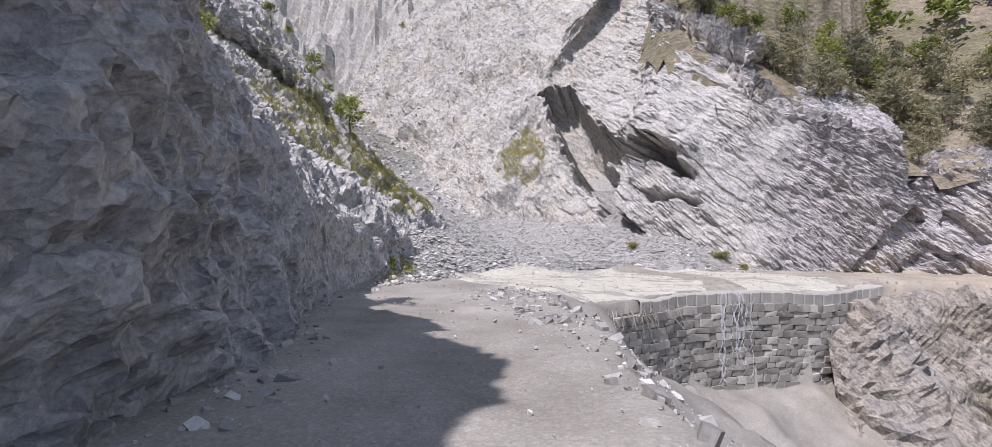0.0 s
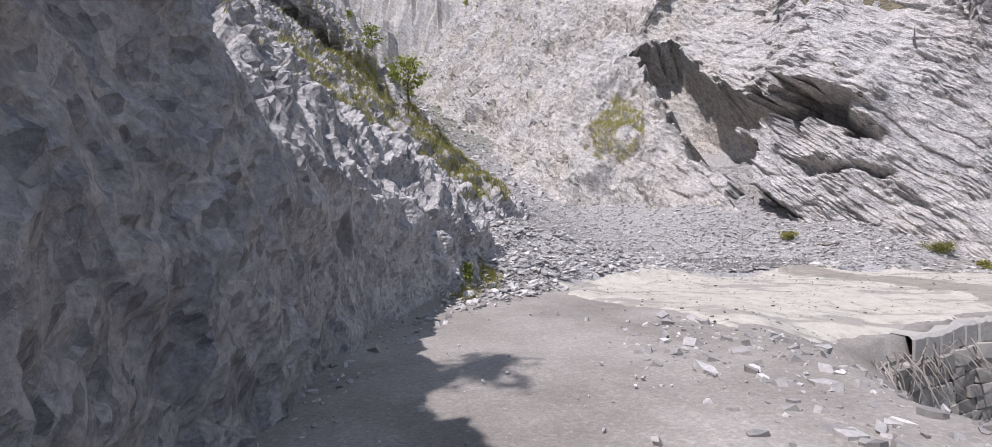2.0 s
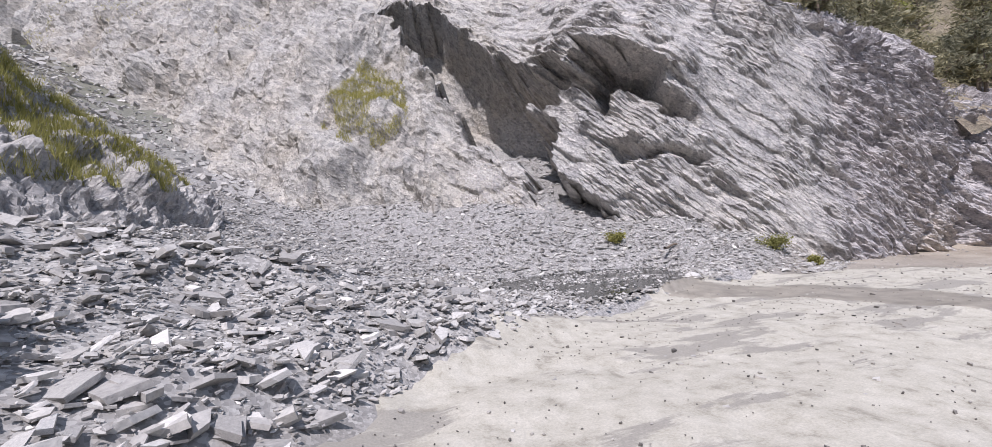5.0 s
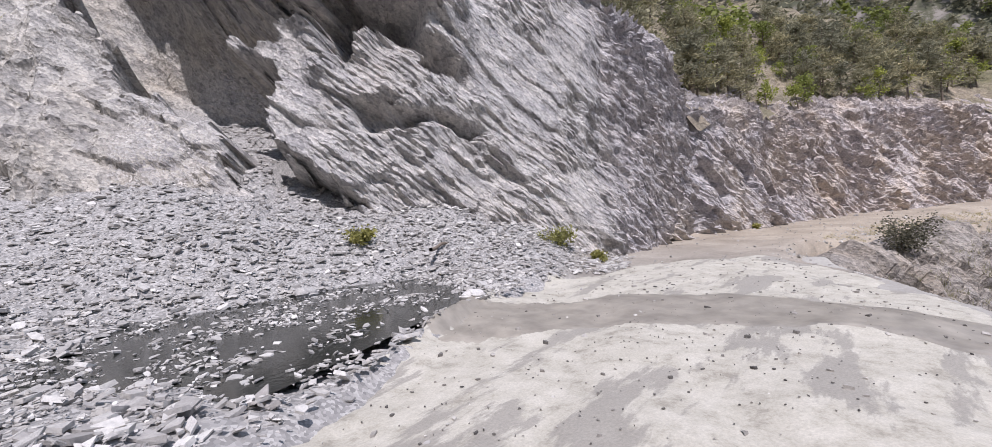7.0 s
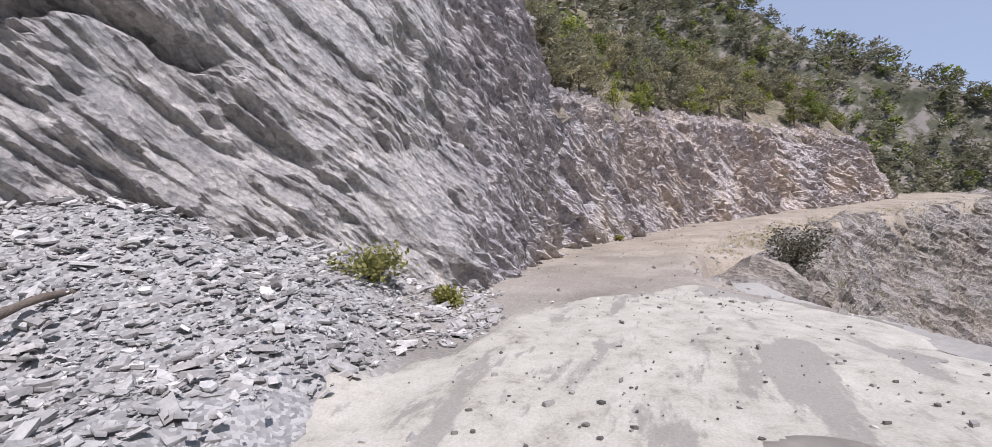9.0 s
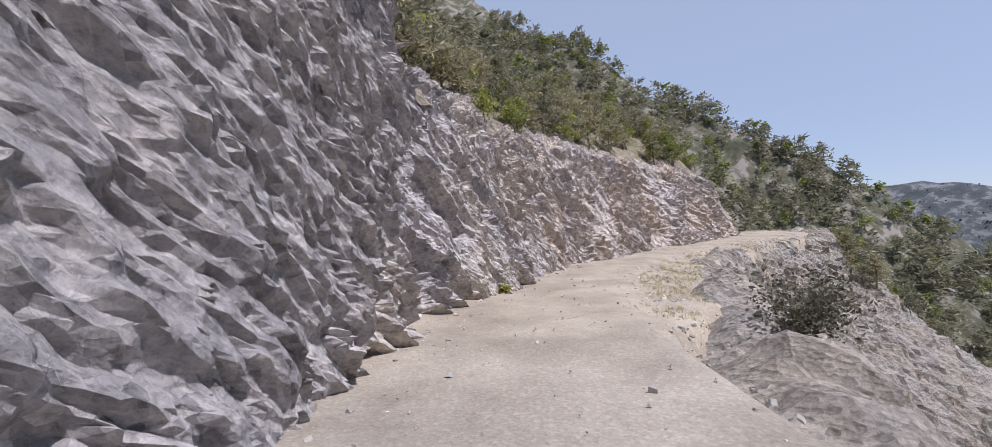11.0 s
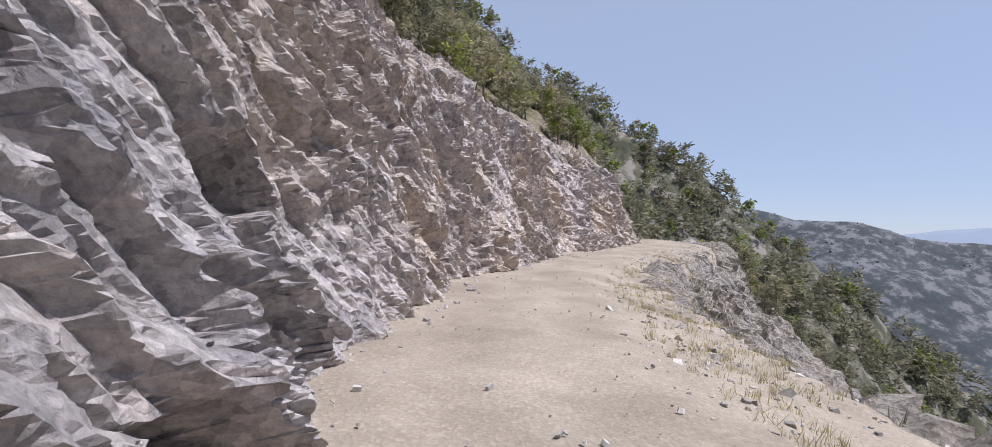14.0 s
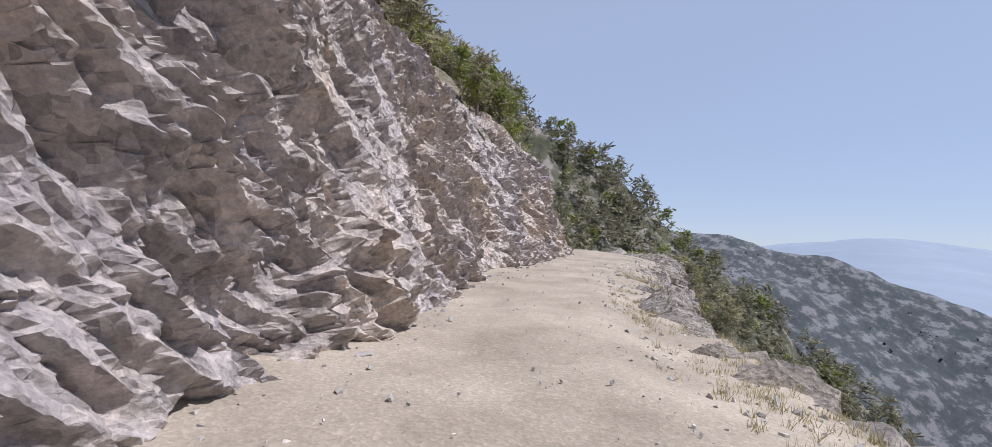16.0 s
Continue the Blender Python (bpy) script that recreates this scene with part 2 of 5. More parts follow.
def stained(m, centre, radii, colour):
    """A dark seep with a ragged outline."""
    nt = m.node_tree
    b = nt.nodes["Principled BSDF"]
    old = b.inputs["Base Color"].links[0].from_socket
    tc = nt.nodes.new("ShaderNodeTexCoord")
    mp = nt.nodes.new("ShaderNodeMapping")
    mp.vector_type = "TEXTURE"
    mp.inputs["Location"].default_value, mp.inputs["Scale"].default_value = centre, radii
    nt.links.new(tc.outputs["Object"], mp.inputs["Vector"])
    ln = nt.nodes.new("ShaderNodeVectorMath")
    ln.operation = "LENGTH"
    nt.links.new(mp.outputs[0], ln.inputs[0])
    ad = nt.nodes.new("ShaderNodeMath")
    ad.operation = "ADD"
    nt.links.new(ln.outputs["Value"], ad.inputs[0])
    nt.links.new(node_noise(nt, tc.outputs["Object"], 3.0, 6, 0.65), ad.inputs[1])
    r = ramp_of(nt, [(0.75, (0.85, 0.85, 0.85)), (1.0, (0, 0, 0))])
    mr = nt.nodes.new("ShaderNodeMapRange")
    mr.inputs[1].default_value, mr.inputs[2].default_value = 0.5, 1.6
    nt.links.new(ad.outputs[0], mr.inputs[0])
    nt.links.new(mr.outputs[0], r.inputs[0])
    nt.links.new(mixed(nt, r.outputs[0], old, colour), b.inputs["Base Color"])


stained(ROCK_SHADE, (-5.3, 14.75, 2.5), (1.5, 0.22, 0.45), (0.17, 0.165, 0.16))
EARTH = rock_material("earth", (0.14, 0.12, 0.085), (0.27, 0.23, 0.17), (0.42, 0.36, 0.28), (0.13, 0.13, 0.06), (0, 0, 0), 1, 0.7)


def soil(name, a, b_, c_, scale=3.0, relief=0.03):
    m, nt, b, vec = base(name, 0.95)
    n1 = node_noise(nt, vec, 0.5, 6)
    n2 = node_noise(nt, vec, scale * 6, 8, 0.75)
    r = ramp_of(nt, [(0.3, a), (0.5, b_), (0.72, c_)])
    mx = nt.nodes.new("ShaderNodeMath")
    mx.operation = "MULTIPLY_ADD"
    mx.inputs[1].default_value = 0.55
    nt.links.new(n1, mx.inputs[0])
    half = nt.nodes.new("ShaderNodeMath")
    half.operation = "MULTIPLY"
    half.inputs[1].default_value = 0.45
    nt.links.new(n2, half.inputs[0])
    nt.links.new(half.outputs[0], mx.inputs[2])
    nt.links.new(mx.outputs[0], r.inputs[0])
    nt.links.new(r.outputs[0], b.inputs["Base Color"])
    bump(nt, b, n2, 0.7, relief)
    return m


def gravel_material():
    m, nt, b, vec = base("gravel", 0.95)
    big, fine = node_noise(nt, vec, 0.45, 7, 0.65), node_noise(nt, vec, 26, 6, 0.75)
    peb = cells(nt, vec, 26)
    r = ramp_of(nt, [(0.32, (0.215, 0.195, 0.17)), (0.5, (0.29, 0.268, 0.238)), (0.68, (0.36, 0.335, 0.30))])
    nt.links.new(big, r.inputs[0])
    sep = nt.nodes.new("ShaderNodeSeparateColor")
    nt.links.new(peb.outputs["Color"], sep.inputs[0])
    rc = ramp_of(nt, [(0.0, (0.66, 0.66, 0.67)), (0.75, (1.0, 1.0, 1.0)), (1.0, (1.4, 1.38, 1.35))])
    nt.links.new(sep.outputs[0], rc.inputs[0])
    c = mixed(nt, 0.35, r.outputs[0], mixed(nt, 1.0, r.outputs[0], rc.outputs[0], "MULTIPLY"))
    rf = ramp_of(nt, [(0.3, (0.75, 0.75, 0.75)), (0.7, (1.15, 1.14, 1.12))])
    nt.links.new(fine, rf.inputs[0])
    nt.links.new(mixed(nt, 1.0, c, rf.outputs[0], "MULTIPLY"), b.inputs["Base Color"])
    p = bump(nt, b, peb.outputs["Distance"], 0.3, 0.015)
    bump(nt, b, fine, 0.6, 0.012, p)
    return m


GRAVEL = gravel_material()


# ---- the ground ----
ROAD = [(-0.2, -40, 3.6), (-0.1, -14, 1.9), (0.3, 0, 1.35), (-0.3, 4, 1.2), (-1.2, 8, 1.05), (-2.3, 12, 0.86), (-2.5, 15, 0.74), (-1.4, 18, 0.6), (0.5, 20.6, 0.45),
        (3.6, 22.5, 0.3), (6.6, 23.9, 0.2), (10, 25.0, 0.15), (15, 25.9, 0.08), (20, 26.2, 0.02), (27, 25.6, -0.1), (35, 23.9, -0.22), (40.4, 21.9, -0.28),
        (45.6, 19.5, -0.28), (51, 15.9, -0.2), (57, 11.0, -0.1), (63, 5.4, 0.1), (68, -0.4, 0.35), (75, -4, 0.6), (86, 0, 0.9), (94, 9, 1.2)]
WALL = [(3.4, 16.7, 0.42), (3.9, 17.05, 0.36), (6.0, 18.6, 0.1), (8.4, 19.9, 0.0), (12.5, 20.9, 0.0), (14.5, 21.4, -0.06), (16.1, 22.1, -0.14), (17.4, 22.9, -0.2), (18.9, 23.4, -0.24)]


CHANNEL = [(10.6, 27.0, 0.75), (9.2, 27.8, 0.55), (7.6, 28.7, 0.33), (4.8, 29.6, 0.34), (2.4, 32.6, 0.75), (0.5, 37, 1.9), (-3.4, 44, 4.3), (-8, 54, 8.6), (-20, 74, 20)]


def ground_height(x, y):
    d, z, s = along_curve(ROAD, x, y)
    p = np.stack([x, y, np.zeros_like(x)], -1)
    rough = fbm(p * 0.5, 4, 3)
    h = z + 0.035 * fbm(p * 0.9, 3, 9)
    # two wheel tracks, faintly worn
    h = h - 0.03 * (np.exp(-((d - 0.75) / 0.25) ** 2) + np.exp(-((d + 0.75) / 0.25) ** 2))
    # the uphill side
    up = np.minimum(np.maximum(d - 2.2, 0), 30)
    h_up = h + up * 0.10 + step(0, 2, up) * 0.10 * rough
    cd, cz, cs = along_curve(CHANNEL, x, y)
    off = np.maximum(np.abs(cd) - (1.0 + 1.0 * step(34.0, 30.0, y)), 0)
    lane = 0.04 + z + np.maximum(d - 1.8, 0) * 0.36
    bed = cz - 0.05 + np.minimum(off, 14) * np.where(cd > 0, 0.27, 0.38) + 0.16 * rough * step(0.5, 3, np.abs(cd)) + 0.05 * vnoise(p * 2.3, 77)
    bed = np.minimum(bed, lane + 0.3 * rough)
    in_gully = step(18.5, 14.5, x) * step(16, 20, y)
    h_up = h_up * (1 - in_gully) + in_gully * bed
    h = h + (h_up - h) * step(1.7, 3.6, d)
    # the downhill side
    wall_d, _, wall_s = along_curve(WALL, x, y)
    at_ford = step(1.6, 3.4, x) * (x < 19.0) * step(11, 14, y)
    deep = 0.15 + 3.75 * step(3.7, 6.2, x)
    edge = 1.9 + 2.3 * step(22, 30, x) + 0.3 * vnoise(p * 0.35, 5)
    edge = edge + (2.0 * step(4, 11, y) + 1.5 * step(12, 15.5, y)) * (x < 6) * (y < 22)
    h = h - (0.12 + 0.06 * step(18, 22, x)) * np.clip(-d - 1.5, 0, 2.4) * step(12, 16, x) + 0.08 * rough * step(1.7, 2.6, -d)
    down = np.maximum(-d - edge, 0)
    fall = -down * np.where(x > 18, 1.9, 0.75) - np.where(x > 18, 1.6, 0.25) * step(0, 1, down) + 0.5 * rough * step(0, 4, down)
    fall_ford = np.where(wall_d < -0.1, -deep + np.minimum(wall_d, 0) * 0.5 + 0.3 * rough, np.minimum(0.0, -(z - 0.0) * step(2, 5, -d)))
    h = h + fall_ford * at_ford + fall * (1 - at_ford)
    sill = 0.47 - 1.1 * np.abs(d - 2.9) + 0.05 * rough
    h = np.where((x > -1) & (x < 12.5) & (y > 22), np.maximum(h, sill), h)
    far = np.hypot(x - 20, y - 20)
    floor = -165 + 14 * vnoise(p * 0.006, 21) * step(80, 400, far)
    return np.where(h < floor, floor, h)


def axis(lo, hi, pitch, far):
    mid = np.arange(lo, hi, pitch)
    out, g, v = [], pitch, hi
    while v < far:
        v += g
        g *= 1.16
        out.append(v)
    left, g, v = [], pitch, lo
    while v > -far:
        v -= g
        g *= 1.16
        left.append(v)
    return np.r_[left[::-1], mid, out]


gx, gy = axis(-9, 72, 0.28, 4000), axis(-10, 42, 0.28, 4000)
X, Y = np.meshgrid(gx, gy, indexing="ij")
Z = ground_height(X, Y)
ground = new("ground", mesh_from("ground", np.stack([X, Y, Z], -1).reshape(-1, 3), grid_faces(len(gx), len(gy)), True))


def ground_material():
    """Dusty gravel round the road, scrub and woodland floor farther off."""
    m = GRAVEL.copy()
    m.name = "ground_cover"
    nt = m.node_tree
    b = nt.nodes["Principled BSDF"]
    old = b.inputs["Base Color"].links[0].from_socket
    tc = nt.nodes.new("ShaderNodeTexCoord")
    n = node_noise(nt, tc.outputs["Object"], 0.02, 10, 0.7)
    r = ramp_of(nt, [(0.40, (0.05, 0.062, 0.04)), (0.52, (0.11, 0.115, 0.07)), (0.62, (0.26, 0.245, 0.21))])
    nt.links.new(n, r.inputs[0])
    far = nt.nodes.new("ShaderNodeVectorMath")
    far.operation = "DISTANCE"
    nt.links.new(tc.outputs["Object"], far.inputs[0])
    far.inputs[1].default_value = (30, 15, 0)
    edge = ramp_of(nt, [(0.0, (0, 0, 0)), (1.0, (1, 1, 1))])
    mr = nt.nodes.new("ShaderNodeMapRange")
    mr.inputs[1].default_value, mr.inputs[2].default_value = 48, 70
    nt.links.new(far.outputs["Value"], mr.inputs[0])
    sep = nt.nodes.new("ShaderNodeSeparateXYZ")
    nt.links.new(tc.outputs["Object"], sep.inputs[0])
    dust = nt.nodes.new("ShaderNodeMapRange")
    dust.inputs[1].default_value, dust.inputs[2].default_value = 12, 26
    nt.links.new(sep.outputs[0], dust.inputs[0])
    dusty = mixed(nt, dust.outputs[0], old, mixed(nt, 1.0, old, (1.3, 1.2, 1.06), "MULTIPLY"))
    # small grey chips between the stones of the gully
    dot = nt.nodes.new("ShaderNodeVectorMath")
    dot.operation = "DOT_PRODUCT"
    nt.links.new(tc.outputs["Object"], dot.inputs[0])
    dot.inputs[1].default_value = (-0.45, 1, 0)
    over, west = nt.nodes.new("ShaderNodeMapRange"), nt.nodes.new("ShaderNodeMapRange")
    over.inputs[1].default_value, over.inputs[2].default_value = 22.2, 23.0
    west.inputs[1].default_value, west.inputs[2].default_value = 17.0, 15.5
    nt.links.new(dot.outputs["Value"], over.inputs[0])
    nt.links.new(sep.outputs[0], west.inputs[0])
    both = nt.nodes.new("ShaderNodeMath")
    both.operation = "MULTIPLY"
    nt.links.new(over.outputs[0], both.inputs[0])
    nt.links.new(west.outputs[0], both.inputs[1])
    chip = cells(nt, tc.outputs["Object"], 26)
    sc = nt.nodes.new("ShaderNodeSeparateColor")
    nt.links.new(chip.outputs["Color"], sc.inputs[0])
    rc = ramp_of(nt, [(0.0, (0.20, 0.193, 0.186)), (0.6, (0.32, 0.308, 0.293)), (1.0, (0.46, 0.443, 0.42))])
    nt.links.new(sc.outputs[0], rc.inputs[0])
    dusty = mixed(nt, both.outputs[0], dusty, rc.outputs[0])
    nt.links.new(mixed(nt, mr.outputs[0], dusty, r.outputs[0]), b.inputs["Base Color"])
    return m


ground.data.materials.append(ground_material())
tagged(ground, "grey gravel ground with a dirt road cut along the slope", "ground", kind="structure")


# ---- rock faces ----
def inside(poly, x, y):
    """Distance into a closed outline (outside negative)."""
    p = np.array(poly + poly[:1], dtype=float)
    best, odd = np.full(x.shape, 1e9), np.zeros(x.shape, dtype=bool)
    for a, b in zip(p[:-1], p[1:]):
        d = b - a
        t = np.clip(((x - a[0]) * d[0] + (y - a[1]) * d[1]) / (d @ d), 0, 1)
        best = np.minimum(best, np.hypot(x - a[0] - t * d[0], y - a[1] - t * d[1]))
        cross = (a[1] > y) != (b[1] > y)
        odd ^= cross & (x < (b[0] - a[0]) * (y - a[1]) / (b[1] - a[1] + 1e-12) + a[0])
    return np.where(odd, best, -best)


def unit(*v):
    v = np.array(v, dtype=float)
    return v / np.linalg.norm(v)


def face_grid(foot, res, top, start=-1.2, flip=1, above=1.25, shear=0.0, crop=None):
    """Points of a leaning face over a foot curve, and the way out of it. Stations of the foot: x, y, z, lean up to the height hb, hb,
    lean above hb, and the height of the brow, over which the slope lies back. crop: the first and last station to be built. top: metres of slope over the brow; start: where the rows begin."""
    n = int(curve_through(foot, 10)[1] / res)
    c, total = curve_through(foot, n)
    t = np.gradient(c[:, :2], axis=0)
    t /= np.linalg.norm(t, axis=1)[:, None]
    k = max(2, int(1.6 / res))
    ker = np.hanning(2 * k + 3)[1:-1]
    ker /= ker.sum()
    for a in (0, 1):
        t[:, a] = np.convolve(np.pad(t[:, a], k, mode="edge"), ker, "valid")
    t /= np.linalg.norm(t, axis=1)[:, None]
    inward = np.stack([-t[:, 1], t[:, 0]], 1) * flip
    # columns lean with the beds
    even = np.linspace(0, total, n)
    lo, hi = 0.0, total
    if crop:
        lo, hi = (even[int(np.argmin(np.hypot(c[:, 0] - foot[k][0], c[:, 1] - foot[k][1])))] for k in crop)
    cap = c[(even >= lo) & (even <= hi), 6]
    first = -1.2 if start == "brow" else start
    tall = cap.max() - first + top
    grade = 1.0 if tall < 14 else 1.35
    m = int(tall / res * (1.12 if tall < 14 else 0.8))
    f = np.linspace(0, 1, m)[None, :] ** grade
    base_s = np.linspace(lo, hi + shear * cap.max(), int((hi - lo + shear * cap.max()) / (total / n)))[:, None]
    begin = -0.6 + 0 * base_s if start == "brow" else start + 0 * base_s

    def at(s, k):
        return np.interp(s, even, c[:, k])

    s0 = np.clip(base_s - shear * 3, 0, total)
    if start == "brow":
        begin = at(s0, 6) - 0.6
    end = at(s0, 6) + top
    for _ in range(8):
        end = 0.5 * end + 0.5 * (at(np.clip(base_s - shear * end, 0, total), 6) + top)
    if start == "brow":
        begin = end - top - 0.6
    h = begin + f * (end - begin)
    # uneven spacing, so that edges break off irregularly
    shake = np.random.default_rng(5)
    h = h + shake.uniform(-0.42, 0.42, h.shape) * np.gradient(h, axis=1)
    base_s = base_s + shake.uniform(-0.42, 0.42, h.shape) * (total / n)
    ss = np.clip(base_s - shear * h, 0, total)
    low, hb, high, cap = (at(ss, k) for k in (3, 4, 5, 6))
    ins = low * np.minimum(h, hb) + high * np.clip(np.minimum(h, cap) - hb, 0, None) + above * np.maximum(h - cap, 0)
    wx, wy = np.interp(ss, even, inward[:, 0]), np.interp(ss, even, inward[:, 1])
    P = np.stack([at(ss, 0) + wx * ins, at(ss, 1) + wy * ins, at(ss, 2) + h], -1)
    out = np.stack([np.interp(s0[:, 0], even, inward[:, 0]), np.interp(s0[:, 0], even, inward[:, 1])], 1)
    raw = base_s - shear * h
    return P, out, ss, h, (raw > lo - 0.02) & (raw < hi + 0.02)


def face_mesh(name, P, inward, d, material, smooth=False, whole=None):
    n, m = P.shape[:2]
    N = np.cross(np.gradient(P, axis=0), np.gradient(P, axis=1))
    N /= np.linalg.norm(N, axis=-1)[..., None] + 1e-9
    sign = np.sign((N[..., :2] * -inward[:, None, :]).sum())
    N *= sign
    V = P + N * d[..., None]
    f = grid_faces(n, m)
    if whole is not None:
        f = f[whole.ravel()[f].all(axis=1)]
    ob = new(name, mesh_from(name, V.reshape(-1, 3), f if sign > 0 else f[:, ::-1], smooth))
    ob.data.materials.append(material)
    return ob, V


def flat_call(fn, P, s, h):
    return fn(P.reshape(-1, 3), s.ravel(), h.ravel()).reshape(P.shape[:2])


B30, A30 = unit(0.60, -0.27, 0.75), unit(0.78, 0.0, -0.62)
B42, A42 = unit(0.67, -0.22, 0.71), unit(0.73, 0.0, -0.69)
FL, UP = unit(0.95, 0.28, 0.12), unit(0.0, -0.39, 0.92)
BL, AL, RIB = unit(0.8, 0.4, 0.45), unit(0, 0.6, -0.8), unit(-0.3, 0.75, 0.6)


def left_shape(p, s, h):
    d = 0.35 * fbm(p * 0.25, 3, 41) + 0.10 * ridged(p * np.array([1.1, 1.1, 0.4]), 3, 43)
    lively = 0.5 + 0.6 * step(-0.2, 0.5, fbm(p * 0.2, 2, 49))
    low = lively * (0.62 * facets(p, FL, UP, (1.2, 3.2, 1.5), 45, 0.8) + 0.32 * facets(p, FL, UP, (0.45, 1.2, 0.6), 47, 0.9) + 0.2 * facets(p, FL, UP, (0.18, 0.45, 0.26), 48, 1.0))
    # over the lower wall, at the far end, ribbed slabs that lie back into the sun
    high = step(9.5, 12, p[:, 1]) * step(-0.3, 0.7, h - np.interp(p[:, 1], [11, 14, 17.6, 20.6], [3.5, 2.8, 2.3, 1.4]))
    top = 0.62 * facets(p, BL, AL, (0.8, 3.2, 1.7), 42, 0.8) + 0.34 * facets(p, BL, AL, (0.28, 1.1, 0.7), 44, 0.9) + 0.15 * facets(p, BL, AL, (0.12, 0.4, 0.24), 46, 1.0)
    top = top + 0.16 * beds(p, RIB, AL, 0.3, 2.0, 50) - 0.2
    d = d + low * (1 - high) + top * high
    calm = np.exp(-(((p[:, 1] - 15.2) / 2.2) ** 2 + ((p[:, 2] - 2.0) / 1.6) ** 2))
    return d * (1 - 0.4 * calm) - 0.35


# the hollow under the jutting bed with the cleft below it, and a shallow one under the next bed, as outlines in x and z
CAVE = [(4.6, 16.5), (7.6, 16.8), (8.9, 13.3), (9.9, 10.1), (10.1, 8.9), (10.5, 10.2), (11.4, 9.3), (12.7, 8.4), (12.5, 7.3), (13.7, 6.0), (14.2, 5.4), (13.2, 5.7),
        (12.3, 6.6), (11.2, 7.1), (10.4, 6.8), (9.9, 7.6), (9.3, 7.6), (8.9, 7.7), (9.0, 5.4), (9.0, 4.1), (9.6, 2.8), (10.0, 1.0), (8.3, 1.0), (7.8, 3.5), (7.5, 5.0),
        (6.9, 6.2), (6.2, 8.4), (5.9, 10.2), (5.3, 14.0)]
NICHE = [(10.1, 5.7), (10.9, 5.3), (12.3, 5.1), (13.4, 4.4), (13.1, 4.1), (12.1, 4.6), (11.5, 4.3), (10.5, 4.5)]


def pale_shape(p, s, h):
    x, z = p[:, 0], p[:, 2]
    d = 0.55 * fbm(p * 0.12, 4, 51)
    layered = step(4.0, 5.8, x)
    # smooth pale marl, washed into runnels
    marl = 0.8 * fbm(p * np.array([0.35, 0.35, 0.2]), 3, 65) + 0.24 * facets(p, B42, A42, (0.7, 2.6, 1.4), 66, 0.7) + 0.07 * facets(p, B42, A42, (0.25, 0.9, 0.5), 64, 0.8)
    marl = marl + 0.5 * facets(p, unit(0.5, -0.6, 0.3), unit(0.3, 0.5, -0.8), (0.9, 5.0, 2.5), 52, 0.9) + 0.22 * ridged(np.stack([p @ unit(0.75, -0.65, 0) * 0.9, p[:, 2] * 0.16, x * 0], -1), 4, 61)
    # thin beds, stepped and broken
    lively = 0.2 + 1.0 * step(-0.1, 0.35, fbm(p * 0.3, 3, 58))
    fine = 0.15 + 1.0 * step(0.0, 0.4, fbm(p * 0.45, 3, 54))
    rock = 0.26 * beds(p, B30, A30, 1.3, 7.0, 55, 0.2) + lively * 0.26 * beds(p, B30, A30, 0.45, 2.6, 56, 0.2) + fine * 0.2 * beds(p, B30, A30, 0.2, 1.2, 57, 0.2)
    rock = rock + 0.30 * facets(p, B30, A30, (0.8, 2.6, 1.7), 59, 0.6) + lively * 0.17 * facets(p, B30, A30, (0.3, 0.9, 0.6), 53, 0.8) + fine * 0.1 * facets(p, B30, A30, (0.14, 0.4, 0.25), 62, 0.9)
    near = step(14.5, 17.0, x - 0.4 * z)
    d = d + (1 - layered) * (marl - 0.5) + layered * rock * (1 - 0.35 * near)
    # rougher and broken towards the road
    d = d + near * (0.17 * facets(p, B42, A42, (0.22, 0.8, 0.5), 52, 0.8) + 0.2 * facets(p, B42, A42, (0.4, 1.2, 0.7), 60, 0.9) + 0.11 * facets(p, B42, A42, (0.14, 0.4, 0.25), 63, 0.9))
    ragged = 0.4 * vnoise(p * 0.9, 67) + 0.7 * (facets(p, B30, A30, (0.35, 1.8, 0.9), 69, 0.0) - 0.4)
    into = inside(CAVE, x, z) + ragged
    d = d * (1 - 0.55 * step(0.0, 0.6, into))
    # the back of the hollow stands upright under the leaning face
    roof = np.interp(x, [4.6, 7.6, 8.9, 10.0, 12.6, 14.2], [17.5, 16.8, 13.3, 10.0, 8.4, 5.5])
    d = d - np.clip(2.4 + 0.55 * (roof - z), 2.4, 5.2) * step(-0.05, 0.5, into) + 0.9 * np.exp(np.minimum(into, 0) / 0.9) * step(0.1, -0.1, into) * layered * step(7.0, 8.4, z)
    d = d - 0.8 * step(-0.1, 0.35, inside(NICHE, x, z) + 0.5 * ragged)
    d = d - 1.6 * step(0.0, 0.8, x - 21.2 - 1.05 * (z - 0.4))
    return d - 0.6


